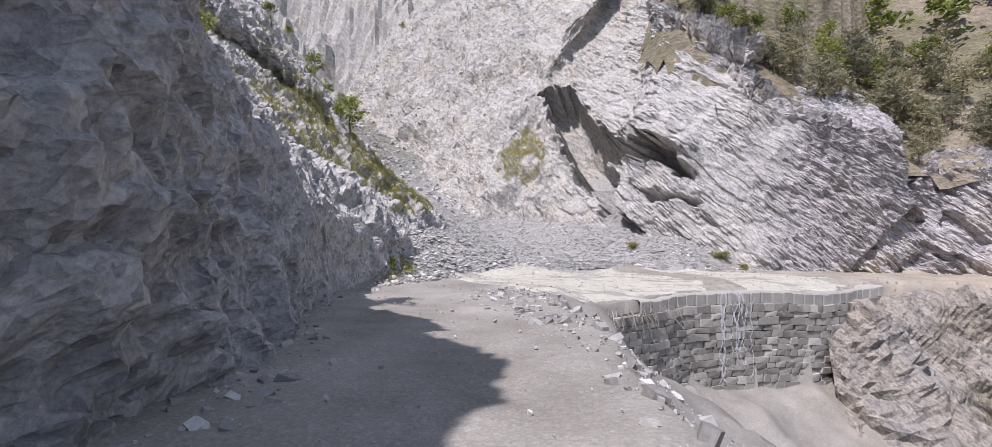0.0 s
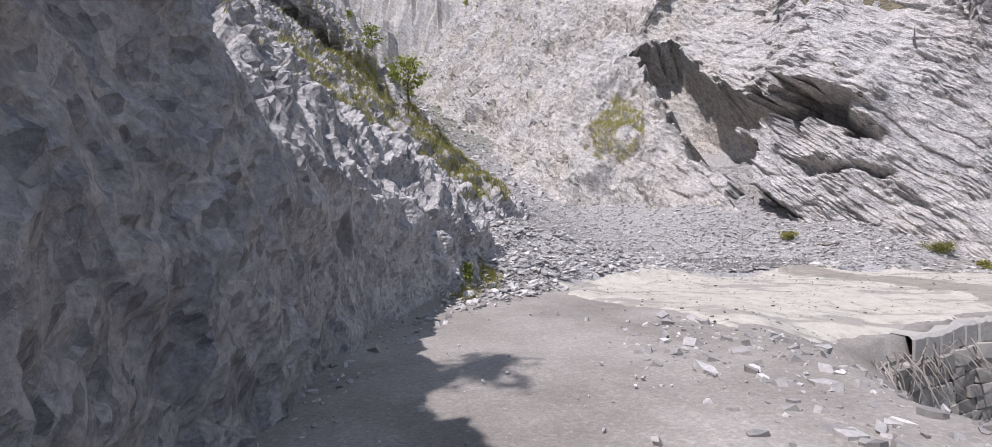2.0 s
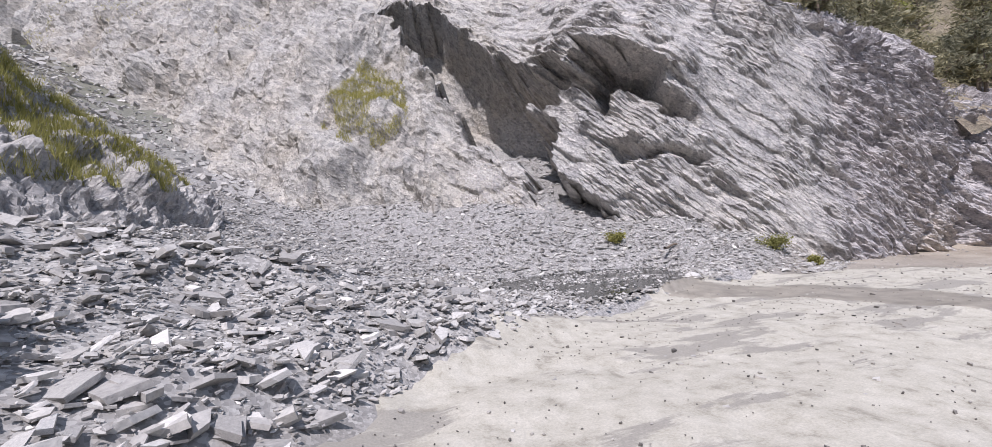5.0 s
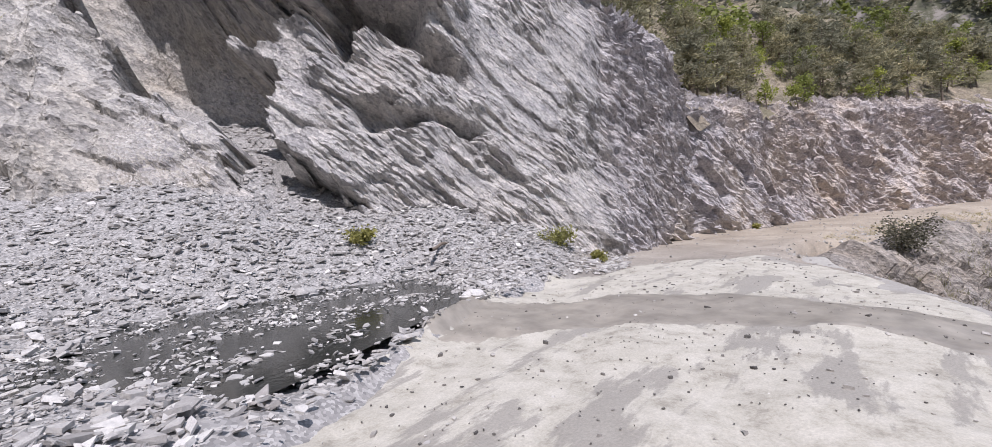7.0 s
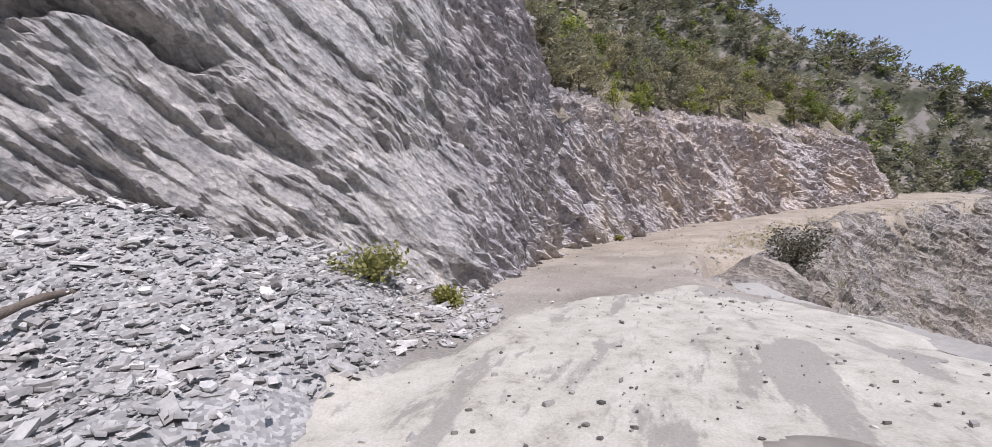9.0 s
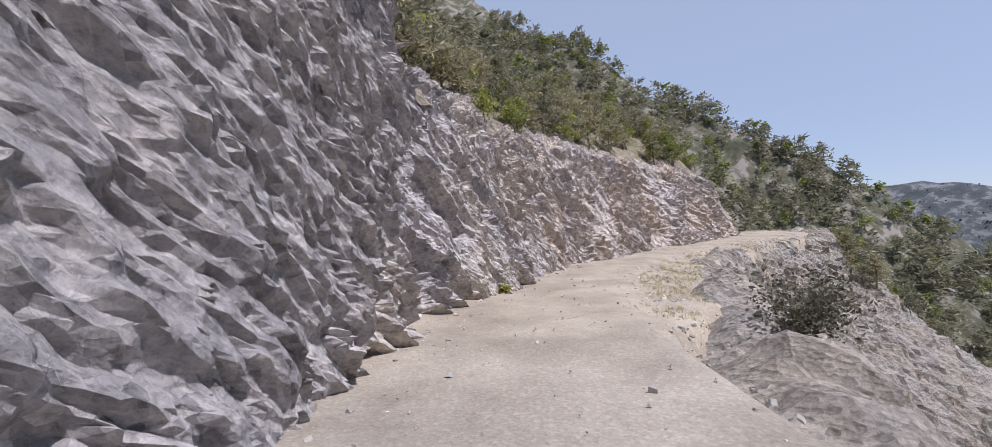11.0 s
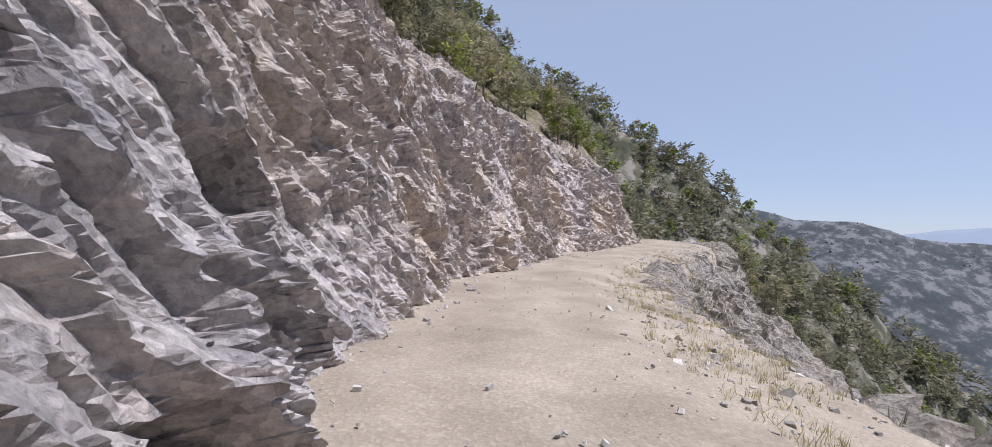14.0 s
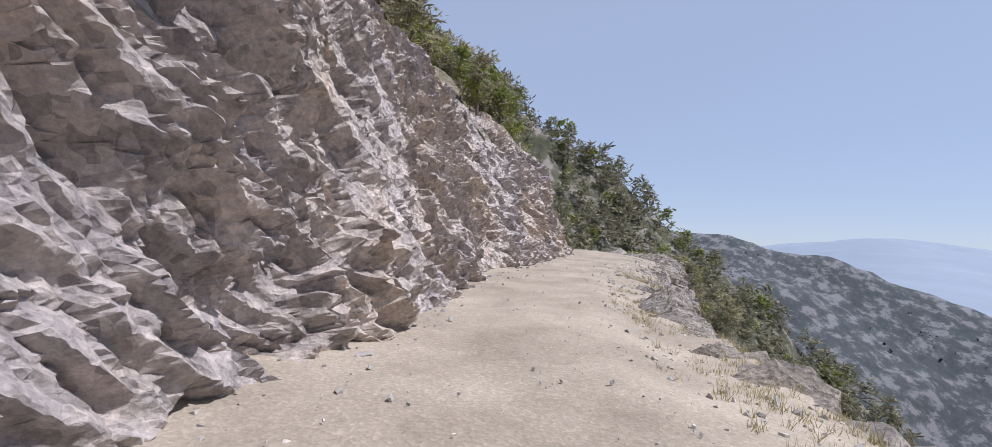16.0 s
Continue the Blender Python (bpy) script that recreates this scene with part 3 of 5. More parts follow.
def cut_shape(p, s, h):
    d = 0.42 * fbm(p * 0.16, 3, 71) + 0.05 * ridged(p * 0.7, 3, 73)
    lively = 0.5 + 0.7 * step(-0.25, 0.4, fbm(p * 0.3, 3, 76))
    d = d + 0.24 * beds(p, B42, A42, 1.1, 8.0, 72, 0.14) + 0.24 * facets(p, B42, A42, (0.8, 3.4, 1.8), 74, 0.8)
    d = d + lively * (0.16 * beds(p, B42, A42, 0.4, 2.4, 75, 0.2) + 0.42 * facets(p, B42, A42, (0.3, 1.3, 0.7), 77, 1.0)
                      + 0.07 * beds(p, B42, A42, 0.13, 1.0, 78, 0.2) + 0.2 * facets(p, B42, A42, (0.12, 0.45, 0.26), 79, 1.0))
    # hollows where blocks have fallen out
    q = np.stack([p @ B42 / 0.55, p @ A42 / 1.5, p[:, 2] / 3.0], -1)
    d = d - 0.5 * step(0.30, 0.40, vnoise(q, 70) + 0.25 * (facets(p, B42, A42, (0.25, 0.8, 0.5), 68, 0.0) - 0.4))
    d = d - 1.3 * step(0.0, 0.9, 20.6 + 1.05 * (p[:, 2] - 0.4) - p[:, 0]) - 0.35 * step(34, 26, p[:, 0])
    return d - 0.75


LEFT = [(-3.2, -2.5, 1.28, 0.19, 12, 0.6, 17), (-3.2, 0, 1.2, 0.165, 12, 0.6, 17), (-3.4, 4, 1.1, 0.19, 8.6, 0.65, 17), (-3.9, 8.6, 0.9, 0.24, 5.6, 0.75, 16), (-4.25, 10.8, 0.85, 0.24, 3.6, 1.05, 15), (-4.7, 14, 0.75, 0.22, 2.9, 1.15, 15),
        (-4.75, 17.6, 0.7, 0.12, 2.5, 1.1, 14), (-3.8, 20.6, 0.75, 0.12, 1.6, 1.3, 12), (-4.6, 23.8, 1.6, 0.5, 1.5, 1.3, 11), (-5.4, 28, 2.6, 0.9, 2, 1.1, 10), (-5.2, 33.5, 3.6, 1.0, 3, 0.95, 9), (-7.5, 38.5, 5.5, 1.0, 3, 0.9, 10)]
LEFT_BACK = [(-3.2, -24, 2.4, 0.2, 12, 0.6, 20), (-3.2, -14, 1.7, 0.2, 12, 0.6, 20), (-3.25, -7, 1.4, 0.2, 12, 0.6, 17), (-3.3, -1.2, 1.25, 0.2, 12, 0.6, 17)]
LEFT_UP = [(-6.6, 36.5, 4.5, 1.0, 3, 0.95, 10), (-9, 41, 6.3, 1.0, 3, 0.9, 11), (-15, 52, 11.5, 0.7, 4, 0.8, 18), (-30, 78, 25, 0.6, 5, 0.7, 25)]
PALE_UP = [(-27, 84, 27, 0.6, 5, 0.8, 40), (-14, 62, 13, 0.5, 5, 0.7, 45), (-6, 50, 7, 0.45, 5, 0.75, 42), (-2.9, 44, 4.4, 0.5, 5, 0.8, 38)]
PALE = [(-4.6, 47, 5.6, 0.45, 5, 0.78, 40), (-2.6, 43.6, 4.2, 0.5, 5, 0.8, 38), (1, 40, 2.6, 0.6, 5, 0.82, 32), (4.6, 37.2, 2.1, 0.7, 6, 0.72, 27), (7.6, 34.4, 1.7, 0.45, 8, 0.6, 22),
        (10.5, 32.4, 1.6, 0.22, 8, 0.5, 18), (13.9, 30.0, 1.0, 0.25, 8, 0.5, 14.5), (15.8, 28.6, 0.4, 0.22, 8, 0.5, 12), (19, 28.2, 0.2, 0.2, 8, 0.45, 10), (25, 27.5, 0.1, 0.2, 8, 0.45, 8.4)]
CUT = [(14.6, 29.4, 0.5, 0.22, 6, 0.5, 10), (16.4, 28.8, 0.3, 0.2, 6, 0.5, 9), (21, 28.2, 0.1, 0.18, 6, 0.4, 7.8), (27, 27.4, 0.0, 0.22, 5, 0.5, 6.6), (36, 25.5, -0.1, 0.26, 5, 0.5, 7), (46, 21.5, -0.15, 0.3, 5, 0.5, 7.4),
       (56, 14.6, 0, 0.4, 5, 0.5, 8), (64, 7.3, 0.2, 0.3, 5, 0.5, 7), (68, 3.0, 0.4, 0.3, 5, 0.5, 6.6), (72, 1.2, 0.6, 0.4, 5, 0.6, 6), (80, 3.4, 0.8, 0.4, 5, 0.6, 6), (90, 14, 1.2, 0.4, 5, 0.6, 6)]

GULLY = PALE_UP[:3] + PALE[1:]
SHEETS = {}
for name, foot, res, top, shear, material, fn, label in (
        ("cliff_left", LEFT, 0.066, 6, 0.0, ROCK_SHADE, left_shape, "steep grey rock face with its road side in shade"),
        ("cliff_left_back", LEFT_BACK, 0.3, 6, 0.0, ROCK_SHADE, left_shape, "grey rock face along the road"),
        ("cliff_left_upper", LEFT_UP, 0.25, 14, 0.0, ROCK_SHADE, left_shape, "rocky flank of the gully"),
        ("cliff_gully_upper", GULLY, 0.21, 4, 0.0, ROCK_MARL, pale_shape, "pale rock rising along the upper gully"),
        ("cliff_gully_face", GULLY, 0.09, 3.5, 0.0, ROCK_MARL, pale_shape, "pale rock buttress at the back of the gully"),
        ("cliff_gully", GULLY, 0.05, 3.5, 1.15, ROCK_PALE, pale_shape, "pale bedded limestone cliff above the stony gully"),
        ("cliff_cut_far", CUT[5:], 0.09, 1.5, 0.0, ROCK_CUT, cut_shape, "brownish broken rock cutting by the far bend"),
        ("cliff_cut", CUT[:7], 0.048, 1.5, 1.0, ROCK_CUT, cut_shape, "brownish broken rock cutting along the dirt road")):
    P, inward, S, H, whole = face_grid(foot, res, top, shear=shear, crop={"cliff_gully_upper": (0, 4), "cliff_gully_face": (3, 6), "cliff_gully": (5, 11)}.get(name))
    D = flat_call(fn, P, S, H)
    # the two gully sheets dip behind one another where they meet
    if name in ("cliff_gully", "cliff_gully_face"):
        D = D - 0.5 * step(S.min() + 1.2, S.min(), S)
    if name in ("cliff_gully_face", "cliff_gully_upper"):
        D = D - 0.9 * step(S.max() - 1.6, S.max(), S)
    ob, V = face_mesh(name, P, inward, D, material, whole=whole)
    tagged(ob, label, "cliff", kind="structure")
    SHEETS[name] = V[whole]


def brow_of(foot, first=0, last=None):
    """The line of the brow over a foot curve."""
    P, inward, S, H, whole = face_grid(foot, 1.2, 0.0, "brow")
    return [tuple(v) for v in P[first:last:3, -1]]


BROW = brow_of(PALE_UP)[:-3] + brow_of(PALE)[3:-3] + [v for v in brow_of(CUT) if v[0] > 22]
HILLS = []
hx, hy = np.arange(-60, 150, 0.6), np.arange(0, 150, 0.6)
HX, HY = np.meshgrid(hx, hy, indexing="ij")
hd, hz, hs = along_curve(BROW, HX, HY)
hd = hd - 0.5
q = np.stack([HX, HY, np.zeros_like(HX)], -1)
HZ = hz + np.where(hd > 0, np.minimum(hd, 75) * 0.80, hd * np.where(HX < 20.5, 2.1, 1.4)) - 0.05 + step(0, 4, hd) * (1.4 * fbm(q * 0.09, 4, 81) + 0.5 * ridged(q * 0.35, 4, 83))
f = grid_faces(len(hx), len(hy))
keep = ((hd + np.where(HX < 20.5, 1.6, 0)).ravel()[f] > -0.8).all(axis=1) & (hd.ravel()[f] < 78).all(axis=1)
ob = new("hillside", mesh_from("hillside", np.stack([HX, HY, HZ], -1).reshape(-1, 3), f[keep], True))
ob.data.materials.append(EARTH)
tagged(ob, "steep earthy hillside with pines above the cliffs", "hillside", kind="structure")
HILLS.append((hx, hy, HZ, hd))

# the rocky slope under the road's outer edge
BELOW = [(15.4, 22.2, -1.2), (17.0, 21.6, -0.5), (18.8, 22.7, -0.5), (21, 23.2, -0.35), (24, 22.4, -0.5), (28, 21.1, -0.6), (32, 19.9, -0.6), (36, 18.6, -0.6), (42, 16.8, -0.65), (46.5, 14.8, -0.6), (52, 10.8, -0.5), (58, 5.4, -0.4), (63, -0.4, -0.2), (66.5, -4.6, 0.0), (72, -8, 0.3), (80, -7.5, 0.5), (92, 2, 1.0)]


def below_shape(p, s, h):
    d = 0.6 * fbm(p * 0.16, 4, 91) + 0.25 * ridged(p * 0.6, 4, 93)
    return (d + 0.6 * beds(p, B42, A42, 1.1, 9.0, 95) + 0.5 * facets(p, B42, A42, (0.5, 4.0, 1.6), 96, 0.9) + 0.35 * beds(p, B42, A42, 0.35, 3.0, 97) - 0.4) * step(0.2, 1.3, h)


bc, blen = curve_through(BELOW, int(curve_through(BELOW, 10)[1] / 0.16))
bt = np.gradient(bc[:, :2], axis=0)
bt /= np.linalg.norm(bt, axis=1)[:, None]
bout = np.stack([bt[:, 1], -bt[:, 0]], 1)
drop = np.r_[np.arange(0, 9, 0.15), np.arange(9, 20, 0.35), np.linspace(20, 60, 40)]
BP = np.zeros((len(bc), len(drop), 3))
BP[..., :2] = bc[:, None, :2] + bout[:, None, :] * np.where(drop < 1.5, drop * 1.6 - 2.0, np.where(drop < 5, drop * 0.7 - 0.65, drop * 0.95 - 1.9))[None, :, None]
BP[..., 2] = bc[:, None, 2] - np.where(drop < 1.5, 0.35 + drop * 0.25, drop - 0.775)[None, :]
slope_below, SV = face_mesh("slope_below", BP, -bout, flat_call(below_shape, BP, BP[..., 0] * 0, np.repeat(drop[None, :], len(bc), 0)), ROCK_BELOW)
tagged(slope_below, "bedded rock slope falling away below the road", "slope", kind="structure")


def ridge_sheet(name, crest, near, far_side, res, drop_to, material, label, relief=3.0, crags=0.0):
    """A hill with a crest line and a slope down either side."""
    c, total = curve_through(crest, int(curve_through(crest, 10)[1] / res))
    t = np.gradient(c[:, :2], axis=0)
    t /= np.linalg.norm(t, axis=1)[:, None]
    side = np.stack([-t[:, 1], t[:, 0]], 1)
    w = np.r_[-np.linspace(drop_to / far_side, res, int(drop_to / far_side / res)), np.linspace(0, drop_to / near, int(drop_to / near / res))]
    P = np.zeros((len(c), len(w), 3))
    P[..., :2] = c[:, None, :2] + side[:, None, :] * w[None, :, None]
    P[..., 2] = c[:, None, 2] - np.where(w > 0, w * near, -w * far_side)[None, :]
    q = P.reshape(-1, 3) * np.array([1, 1, 0.3])
    P[..., 2] += (relief * fbm(q / (res * 12), 5, 101) + relief * 0.5 * ridged(q / (res * 5), 4, 103)).reshape(P.shape[:2])
    if crags:
        P[..., 2] += crags * (facets(q, B42, A42, (4, 14, 8), 105, 1.0) + 0.5 * facets(q, B42, A42, (1.6, 6, 3), 107, 1.0)).reshape(P.shape[:2])
    ob = new(name, mesh_from(name, P.reshape(-1, 3), grid_faces(*P.shape[:2]), not crags))
    ob.data.materials.append(material)
    tagged(ob, label, "hill", kind="structure")
    return P


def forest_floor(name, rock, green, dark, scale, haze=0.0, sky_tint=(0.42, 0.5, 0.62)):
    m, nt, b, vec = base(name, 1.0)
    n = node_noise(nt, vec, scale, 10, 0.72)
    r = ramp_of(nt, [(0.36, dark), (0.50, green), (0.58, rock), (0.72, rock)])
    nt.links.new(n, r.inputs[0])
    # haze is put into the colour: the ground blends towards sky_tint
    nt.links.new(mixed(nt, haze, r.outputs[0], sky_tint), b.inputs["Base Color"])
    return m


SPUR_MAT = forest_floor("spur_ground", (0.24, 0.215, 0.19), (0.10, 0.098, 0.065), (0.05, 0.055, 0.033), 0.3)
# greyed rock with a little sky_tint mixed in, painting valley haze
FAR_MAT = forest_floor("far_hill_hazed_ground", (0.17, 0.165, 0.165), (0.055, 0.06, 0.056), (0.03, 0.036, 0.036), 0.1, 0.05)
# distance haze painted as flat blue tones, plus a share of sky_tint
HAZE_MAT = forest_floor("far_mountain_haze", (0.235, 0.27, 0.315), (0.215, 0.25, 0.295), (0.205, 0.24, 0.285), 0.004, 0.2)
SPUR = ridge_sheet("spur", [(72, -75, -36), (80, -56, -20), (90, -35, 0), (103, -6, 22), (116, 16, 42), (134, 44, 66)], 0.85, 0.8, 0.9, 75, SPUR_MAT, "wooded rocky spur of the mountain beyond the bend", 2.0)
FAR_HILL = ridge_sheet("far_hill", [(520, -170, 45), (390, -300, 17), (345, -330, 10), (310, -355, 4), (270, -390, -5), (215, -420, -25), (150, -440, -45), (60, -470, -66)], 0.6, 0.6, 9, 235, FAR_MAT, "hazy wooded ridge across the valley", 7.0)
ridge_sheet("far_mountain", [(3000, -2300, 60), (2300, -2700, 20), (1850, -2960, 70), (1450, -3180, 115), (950, -3420, 60), (300, -3720, 20), (-700, -4100, 120)], 0.12, 0.12, 60, 300, HAZE_MAT, "mountain on the skyline with pale blue haze in its colour", 14.0)
ridge_sheet("gully_head", [(-95, 95, 52), (-62, 106, 60), (-36, 112, 62), (-12, 120, 66), (14, 130, 72)], 0.8, 1.7, 0.8, 62, ROCK_MARL, "rocky slope closing the head of the gully", 6.0, crags=3.5)


# ---- tools for things ----
def part(name, data, material, parent, label=""):
    """One mesh under a thing or a part."""
    if isinstance(data, bmesh.types.BMesh):
        me = bpy.data.meshes.new(name)
        data.to_mesh(me)
        data.free()
    else:
        me = data
    if not me.materials:
        me.materials.append(material)
    ob = new(name, me)
    ob.parent = parent
    if label:
        ob["label"] = label
    return ob


rng = np.random.default_rng(7)


def hull(points):
    bm = bmesh.new()
    for p in points:
        bm.verts.new(p)
    bmesh.ops.convex_hull(bm, input=bm.verts)
    bmesh.ops.triangulate(bm, faces=bm.faces)
    loose = [v for v in bm.verts if not v.link_faces]
    bmesh.ops.delete(bm, geom=loose, context="VERTS")
    bm.verts.index_update()
    v = np.array([x.co[:] for x in bm.verts])
    f = np.array([[x.index for x in g.verts] for g in bm.faces])
    bm.free()
    return v, f


def slab_points(k):
    """A flat broken slab, about 1 long and 1 high before it is scaled."""
    a = np.sort(rng.uniform(0, 2 * math.pi, k))
    a = np.linspace(0, 2 * math.pi, k, endpoint=False) + rng.uniform(-0.6, 0.6, k)
    r = rng.uniform(0.32, 0.62, k)
    low = np.stack([np.cos(a) * r, np.sin(a) * r * 0.75, rng.uniform(-0.5, -0.45, k)], 1)
    high = low * np.array([0.98, 0.98, 0]) + np.append(rng.uniform(-0.06, 0.06, 2), 0) + np.array([0, 0, 1]) * rng.uniform(0.42, 0.5, k)[:, None] + rng.uniform(-0.03, 0.03, (k, 3))
    return np.vstack([low, high])


SLABS = [hull(slab_points(k)) for k in (3, 4, 4, 5, 4, 5, 3, 6, 5, 4)]


def turns(n, tilt):
    """Random rotations: any heading, and a tilt of about that many degrees."""
    a, b, c = rng.uniform(0, 2 * math.pi, n), np.radians(rng.normal(0, tilt, n)), np.radians(rng.normal(0, tilt, n))
    ca, sa, cb, sb, cc, sc = np.cos(a), np.sin(a), np.cos(b), np.sin(b), np.cos(c), np.sin(c)
    o = np.zeros(n)
    rz = np.stack([ca, -sa, o, sa, ca, o, o, o, o + 1], 1).reshape(n, 3, 3)
    rx = np.stack([o + 1, o, o, o, cb, -sb, o, sb, cb], 1).reshape(n, 3, 3)
    ry = np.stack([cc, o, sc, o, o + 1, o, -sc, o, cc], 1).reshape(n, 3, 3)
    return rx @ ry @ rz


def heap(name, at, size, flat, tilt, material, label, category):
    """Many loose stones in one mesh."""
    n = len(at)
    pick = rng.integers(0, len(SLABS), n)
    R = turns(n, tilt)
    S = np.stack([size, size * rng.uniform(0.7, 1.1, n), size * flat * rng.uniform(0.6, 1.5, n)], 1)
    vs, fs, base_i = [], [], 0
    for k, (v, f) in enumerate(SLABS):
        idx = np.where(pick == k)[0]
        if not len(idx):
            continue
        w = np.einsum("nij,nvj->nvi", R[idx], v[None] * S[idx][:, None, :]) + at[idx][:, None, :]
        vs.append(w.reshape(-1, 3))
        fs.append((f[None] + (np.arange(len(idx)) * len(v))[:, None, None]).reshape(-1, 3) + base_i)
        base_i += len(idx) * len(v)
    ob = new(name, mesh_from(name, np.vstack(vs), np.vstack(fs)))
    ob.data.materials.append(material)
    return tagged(ob, label, category, kind="stuff")


def stone_material(name, dark, mid, light, island=True):
    m, nt, b, vec = base(name, 0.9)
    if island:
        g = nt.nodes.new("ShaderNodeNewGeometry")
        rnd = g.outputs["Random Per Island"]
    else:
        g = nt.nodes.new("ShaderNodeObjectInfo")
        rnd = g.outputs["Random"]
    r = ramp_of(nt, [(0.0, dark), (0.55, mid), (0.9, light), (1.0, tuple(min(0.8, v * 1.25) for v in light))])
    nt.links.new(rnd, r.inputs[0])
    n = node_noise(nt, vec, 16, 6, 0.7)
    rf = ramp_of(nt, [(0.3, (0.72, 0.72, 0.72)), (0.7, (1.15, 1.14, 1.12))])
    nt.links.new(n, rf.inputs[0])
    nt.links.new(mixed(nt, 1.0, r.outputs[0], rf.outputs[0], "MULTIPLY"), b.inputs["Base Color"])
    bump(nt, b, n, 0.6, 0.02)
    return m


STONES = stone_material("loose_stone", (0.33, 0.315, 0.30), (0.45, 0.432, 0.41), (0.58, 0.56, 0.53))
STONE_ONE = stone_material("single_stone", (0.32, 0.308, 0.295), (0.44, 0.425, 0.405), (0.57, 0.55, 0.525), False)
WALL_STONE = stone_material("wall_stone", (0.22, 0.205, 0.18), (0.33, 0.31, 0.275), (0.43, 0.405, 0.36), False)
WALL_STONE_ALL = stone_material("wall_stone_joined", (0.22, 0.205, 0.18), (0.33, 0.31, 0.275), (0.43, 0.405, 0.36), True)
MORTAR = soil("mortar", (0.14, 0.13, 0.11), (0.20, 0.185, 0.16), (0.27, 0.25, 0.22))


def on_ground(x, y, lift=0.0):
    return np.stack([x, y, ground_height(x, y) + lift], 1)


def scatter(n, x0, x1, y0, y1, keep):
    x, y = rng.uniform(x0, x1, n), rng.uniform(y0, y1, n)
    k = keep(x, y)
    return x[k], y[k]


# ---- the ford ----
FORD = [(-2.2, 21.6), (-0.6, 23.4), (2, 25), (4.9, 26.3), (7.6, 27.6), (12, 27.7), (14.6, 27.2), (16.2, 26.2), (17.6, 24.6), (17.3, 23.2), (16.0, 22.35), (14.4, 21.65), (12.5, 21.1), (8.4, 20.15), (6, 18.9), (3.9, 17.35), (1.4, 16.2), (-0.3, 18.5)]


def draped(name, poly, pitch, lift, ragged, material, label, category, seed=0):
    p = np.array(poly)
    dx, dy = np.arange(p[:, 0].min() - 1, p[:, 0].max() + 1, pitch), np.arange(p[:, 1].min() - 1, p[:, 1].max() + 1, pitch)
    DX, DY = np.meshgrid(dx, dy, indexing="ij")
    q = np.stack([DX, DY, DX * 0 + seed], -1)
    into = inside(poly, DX, DY) + ragged * fbm(q * 0.9, 5, 200 + seed)
    DZ = ground_height(DX, DY) + np.where(into > 0, lift * step(0, 0.12, into), -0.05)
    f = grid_faces(len(dx), len(dy))
    keep = (into.ravel()[f] > -pitch * 1.5).all(axis=1)
    ob = new(name, mesh_from(name, np.stack([DX, DY, DZ], -1).reshape(-1, 3), f[keep], True))
    ob.data.materials.append(material)
    return tagged(ob, label, category, kind="structure")


def slab_material():
    m, nt, b, vec = base("ford_concrete", 0.8)
    n1, n2, n3 = node_noise(nt, vec, 0.35, 8, 0.65), node_noise(nt, vec, 3.0, 8, 0.7), node_noise(nt, vec, 40, 4, 0.7)
    mp = nt.nodes.new("ShaderNodeMapping")
    mp.inputs["Rotation"].default_value = (0, 0, radians(-20))
    mp.inputs["Scale"].default_value = (0.42, 1.5, 1)
    nt.links.new(vec, mp.inputs["Vector"])
    n4 = node_noise(nt, mp.outputs[0], 0.8, 7, 0.65)
    r = ramp_of(nt, [(0.34, (0.31, 0.285, 0.235)), (0.44, (0.435, 0.407, 0.34)), (0.62, (0.52, 0.49, 0.42))])
    nt.links.new(n2, r.inputs[0])
    silt = ramp_of(nt, [(0.53, (0, 0, 0)), (0.565, (0.85, 0.85, 0.85))])
    nt.links.new(n4, silt.inputs[0])
    c = mixed(nt, silt.outputs[0], r.outputs[0], (0.295, 0.275, 0.24))
    rf = ramp_of(nt, [(0.3, (0.8, 0.8, 0.8)), (0.7, (1.1, 1.1, 1.1))])
    nt.links.new(n3, rf.inputs[0])
    nt.links.new(mixed(nt, 1.0, c, rf.outputs[0], "MULTIPLY"), b.inputs["Base Color"])
    bump(nt, b, n2, 0.5, 0.03)
    return m


draped("ford_slab", FORD, 0.11, 0.045, 0.30, slab_material(), "pale worn concrete slab of a ford across the road", "ford", 1)


def wet_material(name, colour, rough, relief):
    m, nt, b, vec = base(name, rough)
    n = node_noise(nt, vec, 2.5, 6, 0.6)
    r = ramp_of(nt, [(0.3, tuple(v * 0.7 for v in colour)), (0.7, tuple(v * 1.25 for v in colour))])
    nt.links.new(n, r.inputs[0])
    nt.links.new(r.outputs[0], b.inputs["Base Color"])
    b.inputs["Specular IOR Level"].default_value = 0.5
    n2 = node_noise(nt, vec, 14, 3, 0.5)
    bump(nt, b, n2, relief, 0.02)
    return m


STREAM = [(7.2, 28.2), (8.4, 27.6), (10.6, 26.0), (11.6, 24.4), (11.3, 22.4), (10.9, 20.75), (9.1, 20.3), (9.4, 22.4), (9.2, 24.0), (8.2, 25.3), (6.4, 26.6)]
draped("stream", STREAM, 0.1, 0.055, 0.22, wet_material("wet_concrete", (0.29, 0.262, 0.218), 0.4, 0.15), "thin brown stream running over the ford slab", "water", 2)
pool = new("pool", mesh_from("pool", [(-2, 25.0, 0.44), (4.6, 26.6, 0.44), (7.0, 27.3, 0.44), (9.2, 28.1, 0.44), (12, 28.6, 0.44), (12, 33, 0.44), (-2, 33, 0.44)], [[0, 1, 2, 3, 4, 5, 6]]))
pool.data.materials.append(wet_material("pool_water", (0.035, 0.036, 0.032), 0.06, 0.12))
